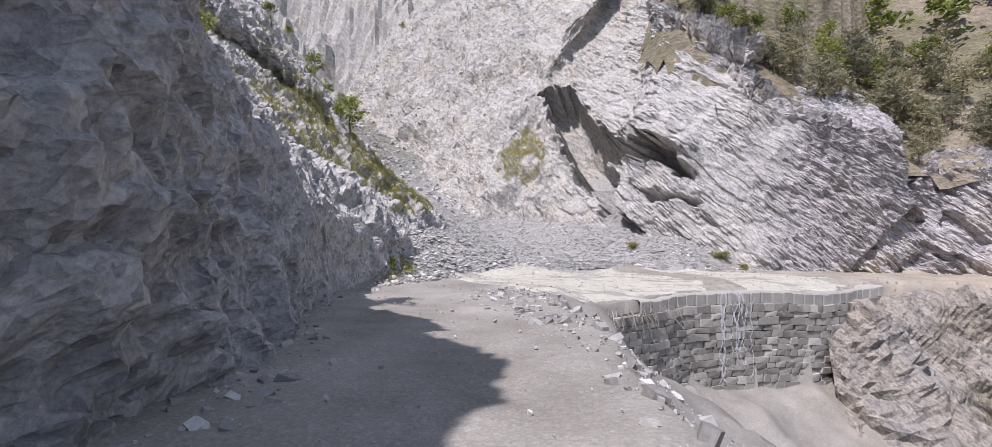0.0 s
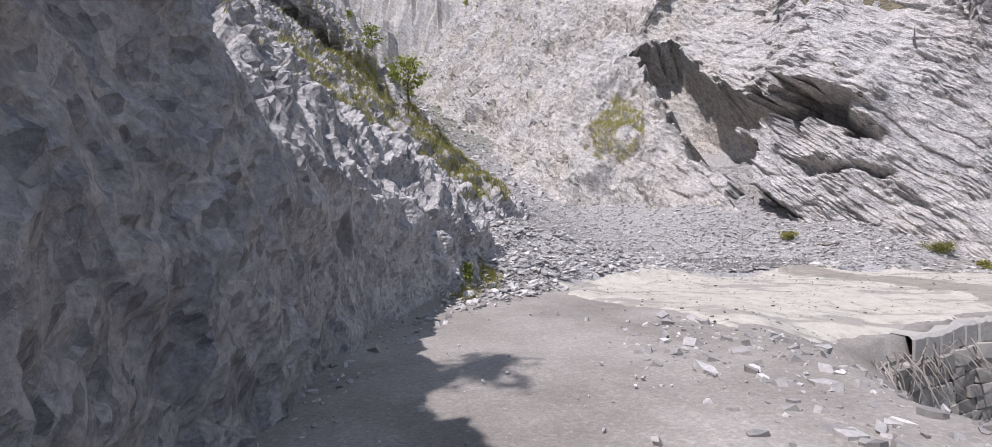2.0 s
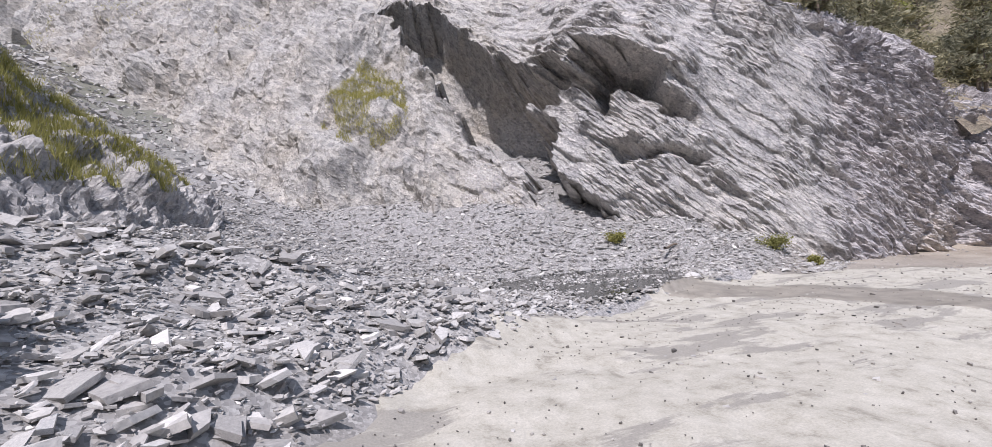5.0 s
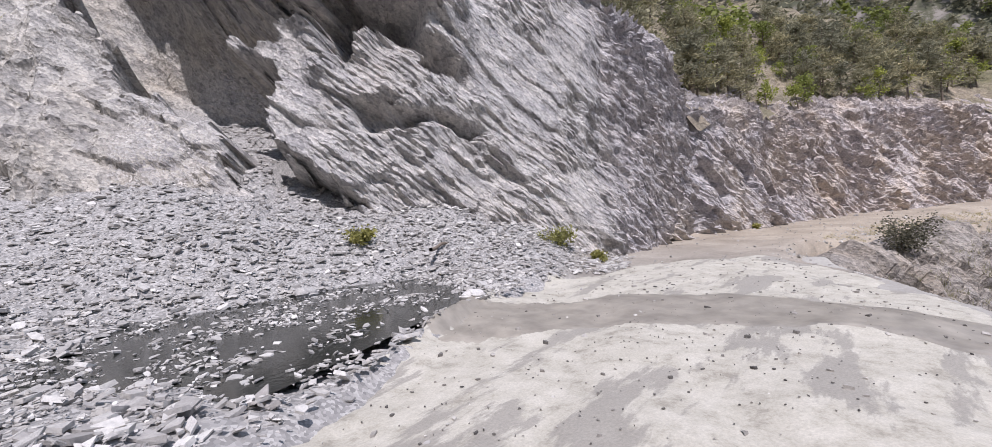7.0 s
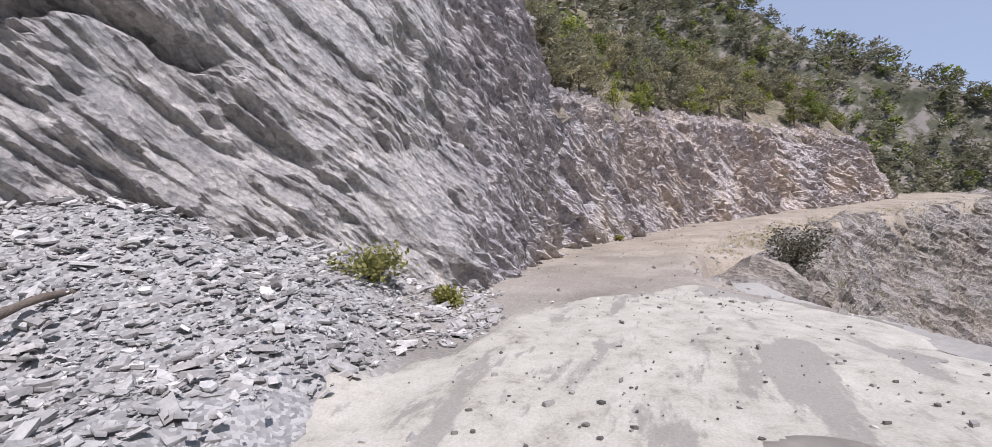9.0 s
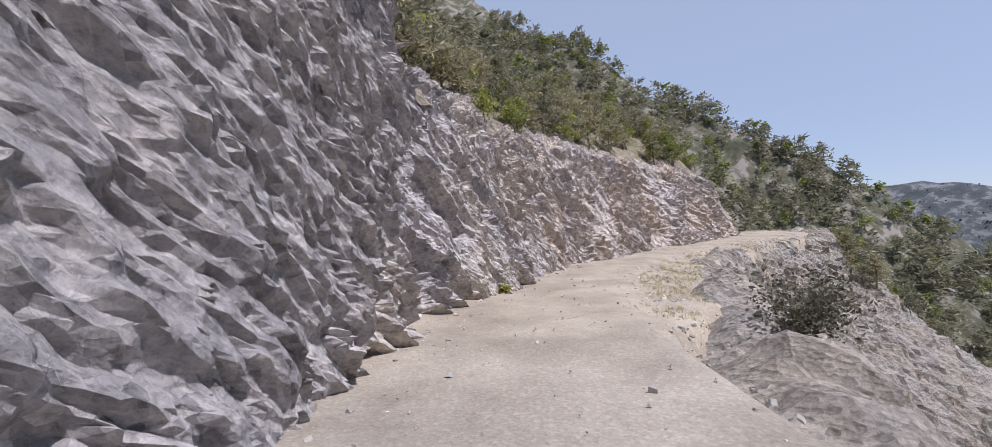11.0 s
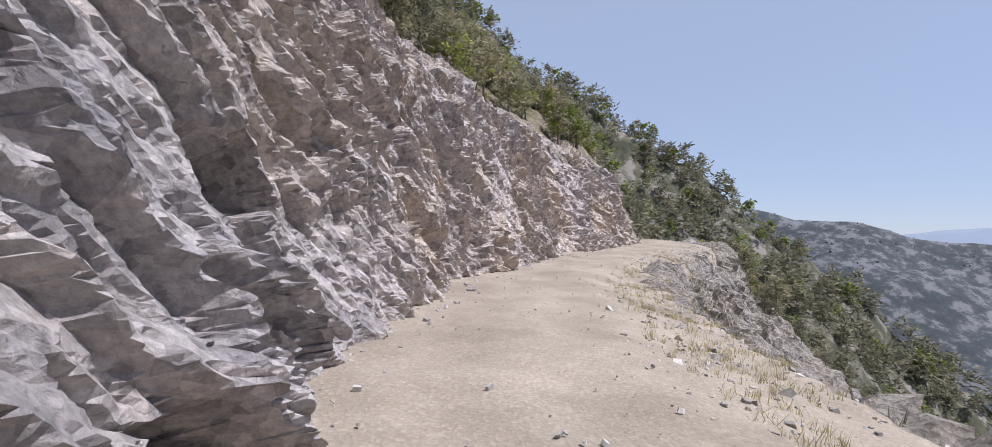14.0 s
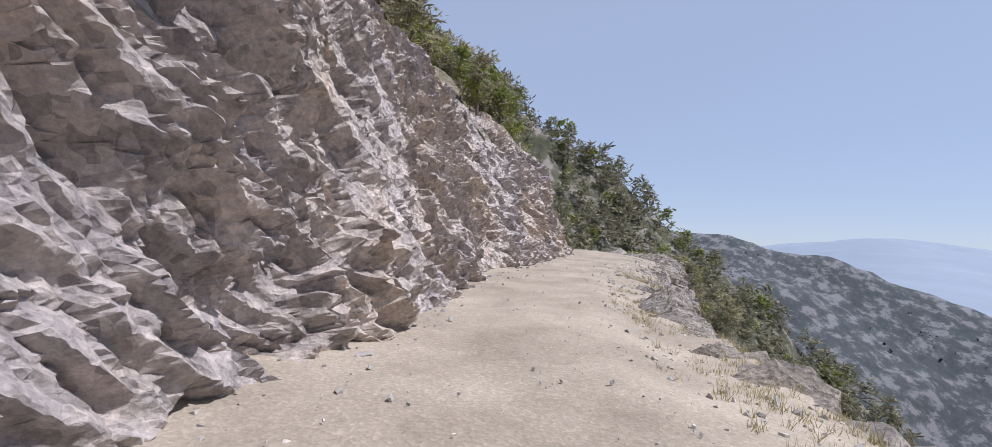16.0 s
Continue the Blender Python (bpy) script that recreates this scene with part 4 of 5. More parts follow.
tagged(pool, "shallow dark pool between stones in the gully", "water", kind="structure")

# ---- the retaining wall ----
wall_line, wall_len = curve_through(WALL, 400)
wall_t = np.gradient(wall_line[:, :2], axis=0)
wall_t /= np.linalg.norm(wall_t, axis=1)[:, None]
crest = ground_height(wall_line[:, 0] - wall_t[:, 1] * 0.75, wall_line[:, 1] + wall_t[:, 0] * wall_t[:, 0] * 0.75) - 0.07
wall_line[:, 2] = np.convolve(np.pad(crest, 20, mode="edge"), np.ones(41) / 41, "valid")


def wall_at(s, z, out):
    k = min(399, max(0, int(s / wall_len * 399)))
    t = wall_t[k]
    return Vector((wall_line[k, 0] + t[1] * out, wall_line[k, 1] - t[0] * out, z)), math.atan2(t[1], t[0]), wall_line[k, 2]


wall = new("retaining_wall")
tagged(wall, "dry-looking grey stone retaining wall below the ford", "wall", kind="structure")
back_v = []
for k in range(16, 400, 8):
    x, y, z = wall_line[k]
    t = wall_t[k]
    for out, zz in ((0.12, -4.6), (0.12, z - 0.42), (-0.5, z - 0.42), (-0.5, -4.6)):
        back_v.append((x + t[1] * out, y - t[0] * out, zz))
back_f = [[4 * i + a, 4 * i + (a + 1) % 4, 4 * i + 4 + (a + 1) % 4, 4 * i + 4 + a] for i in range(len(back_v) // 4 - 1) for a in range(4)]
part("mortar_core", mesh_from("mortar_core", back_v, back_f), MORTAR, wall)
cap_v = []
cap_n = 240
for k in range(cap_n):
    j = 58 + int(k / (cap_n - 1) * 341)
    x, y, z = wall_line[j]
    t = wall_t[j]
    groove = -0.04 if (k % 9 == 0) else 0.0
    lip = 0.22 + groove + 0.03 * noise.noise((x * 1.5, y * 1.5, 0))
    wear = 0.05 * noise.noise((x * 2.0, y * 2.0, 3)) + 0.04 * noise.noise((x * 7, y * 7, 8))
    for out, zz in ((-0.5, z - 0.5), (lip, z - 0.5 + wear), (lip + 0.01, z - 0.05 + wear), (lip - 0.06, z + 0.02 + wear * 0.4), (-0.5, z + 0.03)):
        cap_v.append((x + t[1] * out, y - t[0] * out, zz))
cap_f = [[5 * i + a, 5 * i + a + 1, 5 * i + 6 + a, 5 * i + 5 + a] for i in range(cap_n - 1) for a in range(4)] + [[5 * i + 4, 5 * i, 5 * i + 5, 5 * i + 9] for i in range(cap_n - 1)]
part("capping", mesh_from("capping", cap_v, cap_f), soil("capping_concrete", (0.25, 0.235, 0.21), (0.37, 0.35, 0.315), (0.48, 0.46, 0.41), 2.0), wall, "streaked concrete capping beam")


def block_points():
    c = np.array([(x, y, z) for x in (-0.5, 0.5) for y in (-0.5, 0.5) for z in (-0.5, 0.5)], dtype=float)
    pts = []
    for q in c:
        q = q + rng.uniform(-0.09, 0.09, 3)
        for ax in range(3):
            e = q.copy()
            e[ax] *= 0.90
            pts.append(e)
    return np.array(pts)


BLOCKS = [hull(block_points()) for _ in range(8)]
block_mesh = []
for v, f in BLOCKS:
    me = mesh_from("wall_stone", v, f)
    me.materials.append(WALL_STONE)
    block_mesh.append(me)
rest_v, rest_f, rest_n, made = [], [], 0, 0
course_z, course = -0.5, 0
while course_z > -4.5:
    hgt = rng.uniform(0.22, 0.34)
    s_at = rng.uniform(0, 0.3)
    while s_at < wall_len:
        ln = rng.uniform(0.28, 0.75)
        place, ang, top_z = wall_at(s_at + ln / 2, 0, 0.13 + rng.uniform(-0.03, 0.05))
        z_mid = top_z + course_z - hgt / 2
        m = Matrix.Translation((place.x, place.y, z_mid)) @ pose(0, 0, 0, rng.normal(0, 2), rng.normal(0, 2), math.degrees(ang)) @ Matrix.Diagonal((ln * 0.95, 0.34, hgt * 0.93, 1))
        k = int(rng.integers(0, 8))
        if made < 300 and s_at > 1.5:
            ob = part("wall_stone", block_mesh[k], WALL_STONE, wall)
            ob.matrix_basis = m
            made += 1
        else:
            v, f = BLOCKS[k]
            mm = np.array(m)
            rest_v.append(v @ mm[:3, :3].T + mm[:3, 3])
            rest_f.append(f + rest_n)
            rest_n += len(v)
        s_at += ln
    course_z -= hgt
    course += 1
tagged(part("lower_courses", mesh_from("lower_courses", np.vstack(rest_v), np.vstack(rest_f)), WALL_STONE_ALL, wall), kind="stuff")

# water over the wall
fall_v, fall_f = [], []
for k in range(8):
    s0 = (7.0, 7.12, 7.55, 7.7, 7.82, 8.05, 8.2, 8.5)[k]
    wide, length = rng.uniform(0.02, 0.06), rng.uniform(2.4, 3.9)
    start = len(fall_v)
    steps = 40
    for i in range(steps + 1):
        z = -0.02 - length * i / steps
        sway = 0.25 * noise.noise((k * 3.1, z * 1.4, 0)) + 0.05 * noise.noise((k * 3.1, z * 5, 2))
        w = wide * (0.6 + 0.7 * abs(noise.noise((k * 7.7, z * 4, 5)))) * (1 - 0.4 * i / steps)
        for side in (-1, 1):
            p, ang, tz = wall_at(s0 + sway + side * w, z, 0.37 + 0.05 * noise.noise((k, z * 3, 9)))
            fall_v.append(p[:])
        if i:
            j = start + 2 * i
            fall_f.append([j - 2, j - 1, j + 1, j])
water_fall = new("waterfall", mesh_from("waterfall", fall_v, fall_f))
fm, fnt, fb, fvec = base("falling_water", 0.25)
fb.inputs["Base Color"].default_value = (0.80, 0.82, 0.84, 1)
fb.inputs["Transmission Weight"].default_value = 0.45
fb.inputs["IOR"].default_value = 1.33
bump(fnt, fb, node_noise(fnt, fvec, 25, 4), 0.6, 0.03)
water_fall.data.materials.append(fm)
tagged(water_fall, "thin white trickles of water running down the stone wall", "waterfall", kind="structure")

# ---- loose stones ----
def gully_keep(x, y):
    d, z, s = along_curve(ROAD, x, y)
    edge = 1.9 + 0.7 * vnoise(np.stack([x, y, x * 0], -1) * 0.5, 301)
    wet = (ground_height(x, y) < 0.40) & (y < 33) & (x > 2) & (x < 11)
    return (d > edge) & (~wet | (rng.uniform(0, 1, len(x)) < 0.08 + 0.9 * (vnoise(np.stack([x * 0.6 + y * 0.35, y - x * 0.4, x * 0], -1) * 1.3, 303) > 0.28))) & (inside(FORD, x, y) < 0.15) & (x > -6.5) & (x + 0.9 * y > 11.5) & (y < 47) & (x < 16.5) & (rng.uniform(0, 1, len(x)) < np.interp(y, [31, 38], [1.0, 0.45]))


gx_, gy_ = scatter(112000, -6.5, 16.5, 16, 44, gully_keep)
size = 0.045 + 0.055 * rng.pareto(1.9, len(gx_))
size = np.minimum(size, 0.27 + 0.16 * np.exp(-((gx_ + 3) ** 2 + (gy_ - 23) ** 2) / 22) * rng.uniform(0.3, 1, len(gx_)))
debris_at = on_ground(gx_, gy_, 0.02)
shallow = (debris_at[:, 2] < 0.42) & (gy_ < 33) & (gx_ > 2) & (gx_ < 11)
debris_at[:, 2] = np.where(shallow, 0.425, debris_at[:, 2])
size = np.where(shallow, np.minimum(size, 0.15), size)
debris = heap("debris_field", debris_at + np.c_[np.zeros((len(gx_), 2)), rng.uniform(-0.02, 0.05, len(gx_))], size, 0.16, 15, STONES, "grey slabs and chips of shale covering the gully floor", "debris")
nx_, ny_ = scatter(2600, -4.5, 13, 18.5, 31, gully_keep)
near = np.argsort(along_curve(ROAD, nx_, ny_)[0])[:260]
single = []
for v, f in SLABS:
    me = mesh_from("stone", v, f)
    me.materials.append(STONE_ONE)
    single.append(me)
ux_, uy_ = scatter(8000, -24, 4, 42, 80, lambda x, y: np.abs(along_curve(CHANNEL, x, y)[0]) < 6)
heap("upper_scree", on_ground(ux_, uy_, 0.03), 0.16 + 0.16 * np.minimum(rng.pareto(2.2, len(ux_)), 4), 0.3, 24, STONES, "grey broken stone lying in the upper gully", "scree")
stones_near = new("stone_scree")
tagged(stones_near, "larger grey stones lying along the edge of the debris", "scree", kind="structure")
for x, y, z in on_ground(nx_[near], ny_[near], 0.05):
    big = min(0.62, 0.20 + 0.10 * rng.pareto(2.0)) * (0.85 if x < 2 else 0.65)
    ob = part("stone", single[int(rng.integers(0, len(single)))], STONE_ONE, stones_near)
    ob.matrix_basis = pose(x, y, z, rng.normal(0, 14), rng.normal(0, 14), rng.uniform(0, 360)) @ Matrix.Diagonal((big, big * rng.uniform(0.65, 1), big * rng.uniform(0.08, 0.17), 1))


def rubble_keep(lo, hi, side):
    def keep(x, y):
        d, z, s = along_curve(ROAD, x, y)
        v = d * side
        return (v > lo) & (v < hi) & (rng.uniform(0, 1, len(x)) < np.clip((v - lo) / 0.8, 0.08, 1)) & (inside(FORD, x, y) < 0)
    return keep


ax_, ay_ = scatter(13000, 16, 68, 0, 30, rubble_keep(1.35, 3.0, 1))
heap("cutting_rubble", on_ground(ax_, ay_, 0.0), 0.04 + 0.06 * np.minimum(rng.pareto(2.4, len(ax_)), 3.5), 0.5, 25, stone_material("rubble_stone", (0.24, 0.22, 0.205), (0.38, 0.35, 0.325), (0.54, 0.50, 0.455)), "small broken stones along the foot of the cutting", "rubble")
ax_, ay_ = scatter(26000, 16, 68, -4, 27, rubble_keep(1.45, 4.6, -1))
heap("verge_stones", on_ground(ax_, ay_, 0.0), 0.035 + 0.055 * np.minimum(rng.pareto(2.4, len(ax_)), 3), 0.5, 20, stone_material("verge_stone", (0.26, 0.245, 0.225), (0.40, 0.38, 0.35), (0.58, 0.55, 0.51)), "loose pale stones along the outer verge of the road", "rubble")
ax_, ay_ = scatter(9000, -5, 5, -6, 22, rubble_keep(1.4, 2.7, 1))
bx_, by_ = scatter(9000, -3, 9, -6, 18, rubble_keep(1.5, 4.5, -1))
heap("roadside_stones", on_ground(np.r_[ax_, bx_], np.r_[ay_, by_], 0.0), 0.04 + 0.07 * np.minimum(rng.pareto(2.2, len(ax_) + len(bx_)), 3.5), 0.45, 20, stone_material("roadside_stone", (0.22, 0.212, 0.2), (0.36, 0.347, 0.33), (0.52, 0.50, 0.475)), "grey stones and chips along both sides of the road", "rubble")
rx_, ry_ = scatter(20000, -4, 66, -4, 28, lambda x, y: (np.abs(along_curve(ROAD, x, y)[0]) < 1.7) & (rng.uniform(0, 1, len(x)) < 0.8))
heap("road_pebbles", on_ground(rx_, ry_, 0.03), 0.012 + 0.02 * np.minimum(rng.pareto(2.4, len(rx_)), 5), 0.6, 20, STONES, "scattered pebbles on the dusty road", "pebbles")

lx_, ly_ = scatter(4200, -2, 17, 16, 28, lambda x, y: (inside(FORD, x, y) > 0.3) & (rng.uniform(0, 1, len(x)) < 0.3 + 0.7 * (vnoise(np.stack([x, y, x * 0], -1) * 0.7, 305) > 0.1)))
heap("ford_litter", on_ground(lx_, ly_, 0.055), 0.018 + 0.022 * np.minimum(rng.pareto(2.2, len(lx_)), 4), 0.35, 8, stone_material("litter", (0.08, 0.075, 0.07), (0.22, 0.205, 0.185), (0.44, 0.415, 0.38)), "dark chips of stone and bark strewn over the ford slab", "litter")

# ---- plants ----
def leaf_material(name, dark, light):
    m, nt, b, vec = base(name, 0.7)
    g = nt.nodes.new("ShaderNodeNewGeometry")
    oi = nt.nodes.new("ShaderNodeObjectInfo")
    r = ramp_of(nt, [(0.0, dark), (1.0, light)])
    nt.links.new(g.outputs["Random Per Island"], r.inputs[0])
    rv = ramp_of(nt, [(0.0, (0.7, 0.72, 0.75)), (1.0, (1.3, 1.22, 1.05))])
    nt.links.new(oi.outputs["Random"], rv.inputs[0])
    c = mixed(nt, 1.0, r.outputs[0], rv.outputs[0], "MULTIPLY")
    nt.links.new(c, b.inputs["Base Color"])
    thin = nt.nodes.new("ShaderNodeBsdfTranslucent")
    nt.links.new(c, thin.inputs[0])
    both = nt.nodes.new("ShaderNodeMixShader")
    both.inputs[0].default_value = 0.4
    nt.links.new(b.outputs[0], both.inputs[1])
    nt.links.new(thin.outputs[0], both.inputs[2])
    nt.links.new(both.outputs[0], nt.nodes["Material Output"].inputs[0])
    return m


PINE = leaf_material("pine_needles", (0.15, 0.15, 0.095), (0.42, 0.40, 0.27))
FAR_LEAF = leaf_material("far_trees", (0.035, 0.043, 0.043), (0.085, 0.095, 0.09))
LEAF = leaf_material("broad_leaves", (0.15, 0.18, 0.045), (0.40, 0.44, 0.12))
DRY = leaf_material("dry_grass", (0.24, 0.22, 0.11), (0.46, 0.42, 0.25))
GREEN = leaf_material("green_grass", (0.20, 0.20, 0.06), (0.44, 0.42, 0.15))
SCRUB = leaf_material("scrub_leaves", (0.05, 0.052, 0.042), (0.17, 0.168, 0.13))
BARK = soil("bark", (0.09, 0.07, 0.055), (0.17, 0.135, 0.105), (0.25, 0.21, 0.17), 4.0)


def tube(points, radii, sides=6):
    v, f = [], []
    for i, (p, r) in enumerate(zip(points, radii)):
        for k in range(sides):
            a = 2 * math.pi * k / sides
            v.append((p[0] + math.cos(a) * r, p[1] + math.sin(a) * r, p[2]))
    for i in range(len(points) - 1):
        for k in range(sides):
            a, b = i * sides + k, i * sides + (k + 1) % sides
            f.append([a, b, b + sides, a + sides])
    return v, f


def sprays(centres, spread, count, length, width, up=0.3, flat=1.0):
    """Small leaf blades in tufts round the centres."""
    n = len(centres)
    c = np.repeat(centres, count, 0) + rng.normal(0, 1, (n * count, 3)) * np.repeat(spread, count, 0)[:, None] * np.array([1, 1, flat])
    d = rng.normal(0, 1, (n * count, 3))
    d[:, 2] = d[:, 2] * 0.6 + up
    d /= np.linalg.norm(d, axis=1)[:, None]
    e = np.cross(d, rng.normal(0, 1, d.shape))
    e /= np.linalg.norm(e, axis=1)[:, None]
    l = (length * rng.uniform(0.6, 1.3, len(c)))[:, None]
    w = (width * rng.uniform(0.6, 1.3, len(c)))[:, None]
    v = np.stack([c - e * w * 0.3, c + d * l * 0.5 + e * w, c + d * l, c + d * l * 0.5 - e * w], 1).reshape(-1, 3)
    return v, np.arange(len(v)).reshape(-1, 4)


def tree(name, tall, pine, label, category):
    root = new(name)
    lean = rng.normal(0, 0.06, 2)
    hs = np.linspace(-0.4, 0.93, 8) * tall
    line = [(lean[0] * h + 0.05 * math.sin(h * 2 + tall), lean[1] * h + 0.05 * math.cos(h * 1.7), h) for h in hs]
    v, f = tube(line, [0.022 * tall * (1 - 0.85 * max(0, h) / tall) + 0.012 for h in hs])
    centres, spread = [], []
    limbs = 20 if pine else 14
    for k in range(limbs):
        t = rng.uniform(0.22 if pine else 0.3, 0.97)
        h = t * tall
        a = rng.uniform(0, 2 * math.pi)
        reach = tall * ((0.40 * (1 - t) ** 0.75 + 0.06) if pine else 0.38 * math.sin(math.pi * min(1, t * 0.85 + 0.1))) * rng.uniform(0.6, 1.25)
        rise = reach * (rng.uniform(-0.05, 0.22) if pine else rng.uniform(0.2, 0.7))
        p0 = np.array([lean[0] * h, lean[1] * h, h])
        p1 = p0 + np.array([math.cos(a) * reach, math.sin(a) * reach, rise])
        lv, lf = tube([p0, (p0 + p1) / 2 + np.array([0, 0, reach * 0.06]), p1], [0.009 * tall, 0.006 * tall, 0.002 * tall], 4)
        n0 = len(v)
        v += [tuple(q) for q in lv]
        f += [[i + n0 for i in g] for g in lf]
        for q in np.linspace(0.35, 1.05, 5):
            centres.append(p0 + (p1 - p0) * q + rng.normal(0, 0.03 * tall, 3))
            spread.append((0.062 if pine else 0.055) * tall * (1.25 - 0.5 * q))
    part("trunk", mesh_from("trunk", v, f, True), BARK, root)
    lv, lf = sprays(np.array(centres), np.array(spread), 8 if pine else 8, 0.10 * tall if pine else 0.075 * tall, 0.013 * tall if pine else 0.027 * tall, 0.35, 0.4 if pine else 1.0)
    part("crown", mesh_from("crown", lv, lf), PINE if pine else LEAF, root)
    return tagged(root, label, category)


PINES = [tree("pine_tree", 4.2, True, "dark green mountain pine with an open crown", "tree") for _ in range(5)]
BROAD = [tree("broadleaf_tree", 3.6, False, "yellow-green leafy tree growing between the pines", "tree") for _ in range(3)]


def ground_at(sheet, x, y):
    hx, hy, hz, hd = sheet
    i = np.clip(((x - hx[0]) / 0.6).round().astype(int), 0, len(hx) - 1)
    j = np.clip(((y - hy[0]) / 0.6).round().astype(int), 0, len(hy) - 1)
    return hz[i, j], hd[i, j]


used = set()


def plant(kind, x, y, z, scale):
    m = pose(x, y, z, 0, 0, rng.uniform(0, 360))
    if kind not in used:
        used.add(kind)
        kind.matrix_basis = m @ Matrix.Diagonal((scale, scale, scale, 1))
        return
    ob = copy_thing(kind, m)
    ob.scale = (scale * rng.uniform(0.9, 1.15), scale * rng.uniform(0.9, 1.15), scale)


def woods(name, kinds, places, label):
    """Trees too far off to tell apart, joined into one object: trunks and thinned crowns."""
    vs, fs, n0 = [], [], 0
    for x, y, z, scale in places:
        kind = kinds[int(rng.integers(0, len(kinds)))]
        crown = [c for c in kind.children if c.name.startswith("crown")][0].data
        co = np.zeros(len(crown.vertices) * 3, dtype=np.float32)
        crown.vertices.foreach_get("co", co)
        quads = co.reshape(-1, 4, 3)[::6]
        mid = quads.mean(axis=1, keepdims=True)
        quads = mid + (quads - mid) * np.array([2.2, 2.2, 1.8])
        a = rng.uniform(0, 2 * math.pi)
        R = np.array([[math.cos(a), -math.sin(a), 0], [math.sin(a), math.cos(a), 0], [0, 0, 1]])
        v = quads.reshape(-1, 3) @ R.T * scale + np.array([x, y, z])
        vs.append(v)
        fs.append(np.arange(len(v)).reshape(-1, 4) + n0)
        n0 += len(v)
    ob = new(name, mesh_from(name, np.vstack(vs), np.vstack(fs)))
    ob.data.materials.append(kinds[0].children[1].data.materials[0] if kinds[0].children[1].name.startswith("crown") else kinds[0].children[0].data.materials[0])
    return tagged(ob, label, "woods", kind="stuff")


def clumps(x, y):
    return fbm(np.stack([x, y, x * 0], -1) * 0.12, 2, 401)


tx, ty = rng.uniform(9, 76, 4200), rng.uniform(4, 60, 4200)
tz, td = ground_at(HILLS[0], tx, ty)
ok = np.where((td > 0.2) & (td < 13) & (tz > 0))[0][:400]
cl = clumps(tx, ty)
pines_left = 280
for k in ok:
    if cl[k] > 0.2 and rng.uniform() < 0.7 or rng.uniform() < 0.10 or pines_left == 0:
        plant(BROAD[int(rng.integers(0, 3))], tx[k], ty[k], tz[k], rng.uniform(0.4, 0.85))
    else:
        pines_left -= 1
        plant(PINES[int(rng.integers(0, 5))], tx[k], ty[k], tz[k], rng.uniform(0.4, 0.95))
tx, ty = rng.uniform(-8, 125, 6000), rng.uniform(4, 110, 6000)
tz, td = ground_at(HILLS[0], tx, ty)
ok = np.where((td > 11.5) & (td < 62) & (tz > 0))[0][:800]
cl = clumps(tx, ty)
ok = ok[:620]
far_pines = [(tx[k], ty[k], tz[k], rng.uniform(0.7, 1.5)) for k in ok if cl[k] < 0.25]
far_broad = [(tx[k], ty[k], tz[k], rng.uniform(0.6, 1.2)) for k in ok if cl[k] >= 0.25]
spur_at = SPUR.reshape(-1, 3)
for k in rng.choice(len(spur_at), 7000, replace=False):
    x, y, z = spur_at[k]
    if z > -45 and x < 122 and -60 < y < 30 and len(far_pines) + len(far_broad) < 2300:
        (far_broad if rng.uniform() < 0.15 else far_pines).append((x, y, z - 0.2, rng.uniform(0.5, 1.15)))
woods("pine_woods", PINES, far_pines, "dark green pine woods on the mountain slope")
woods("leafy_woods", BROAD, far_broad, "yellow-green leafy trees among the pines on the slope")

# bushes and grass
def bush(name, wide, tall, material, label, blades=900, length=0.10):
    root = new(name)
    stems_v, stems_f = [], []
    cs = []
    for k in range(14):
        a, r = rng.uniform(0, 2 * math.pi), wide * rng.uniform(0.15, 0.5)
        tip = np.array([math.cos(a) * r, math.sin(a) * r, tall * rng.uniform(0.5, 1.0)])
        v, f = tube([np.array([0, 0, -0.1]), tip * np.array([0.4, 0.4, 0.5]), tip], [0.015, 0.010, 0.004], 4)
        n0 = len(stems_v)
        stems_v += [tuple(q) for q in v]
        stems_f += [[i + n0 for i in g] for g in f]
        for q in (0.35, 0.6, 0.85, 1.0):
            cs.append(tip * q)
    part("woody_base", mesh_from("woody_base", stems_v, stems_f), BARK, root)
    v, f = sprays(np.array(cs), np.full(len(cs), 0.09 * (wide + tall) / 1.4), blades // len(cs), length, length * 0.28, 0.5)
    part("foliage", mesh_from("foliage", v, f), material, root)
    return tagged(root, label, "bush")


for x, y, wide, tall, mat, label in ((13.9, 29.3, 1.15, 0.36, GREEN, "low green bush on the scree at the cliff foot"), (9.3, 32.2, 0.8, 0.3, GREEN, "low green bush on the scree at the cliff foot"), (15.0, 28.5, 0.5, 0.22, GREEN, "small green bush at the cliff foot"),
                                     (-4.25, 19.1, 0.5, 0.45, LEAF, "leafy weeds in the shade of the rock face"),
                                     (21.0, 23.6, 0.9, 0.45, DRY, "dry grassy bush on the road's outer edge"), (25.0, 21.4, 2.2, 1.0, SCRUB, "dark twiggy bush on the slope below the road"), (30.4, 27.0, 0.36, 0.22, GREEN, "small green plant at the foot of the cutting")):
    b = bush("bush", wide, tall, mat, label, 2200 if mat is SCRUB else 900)
    spot = on_ground(np.array([x]), np.array([y]))[0]
    if mat is SCRUB:
        rock = SV.reshape(-1, 3)
        spot = rock[np.argmin(np.hypot(rock[:, 0] - x, rock[:, 1] - y))]
    b.matrix_basis = Matrix.Translation(spot)


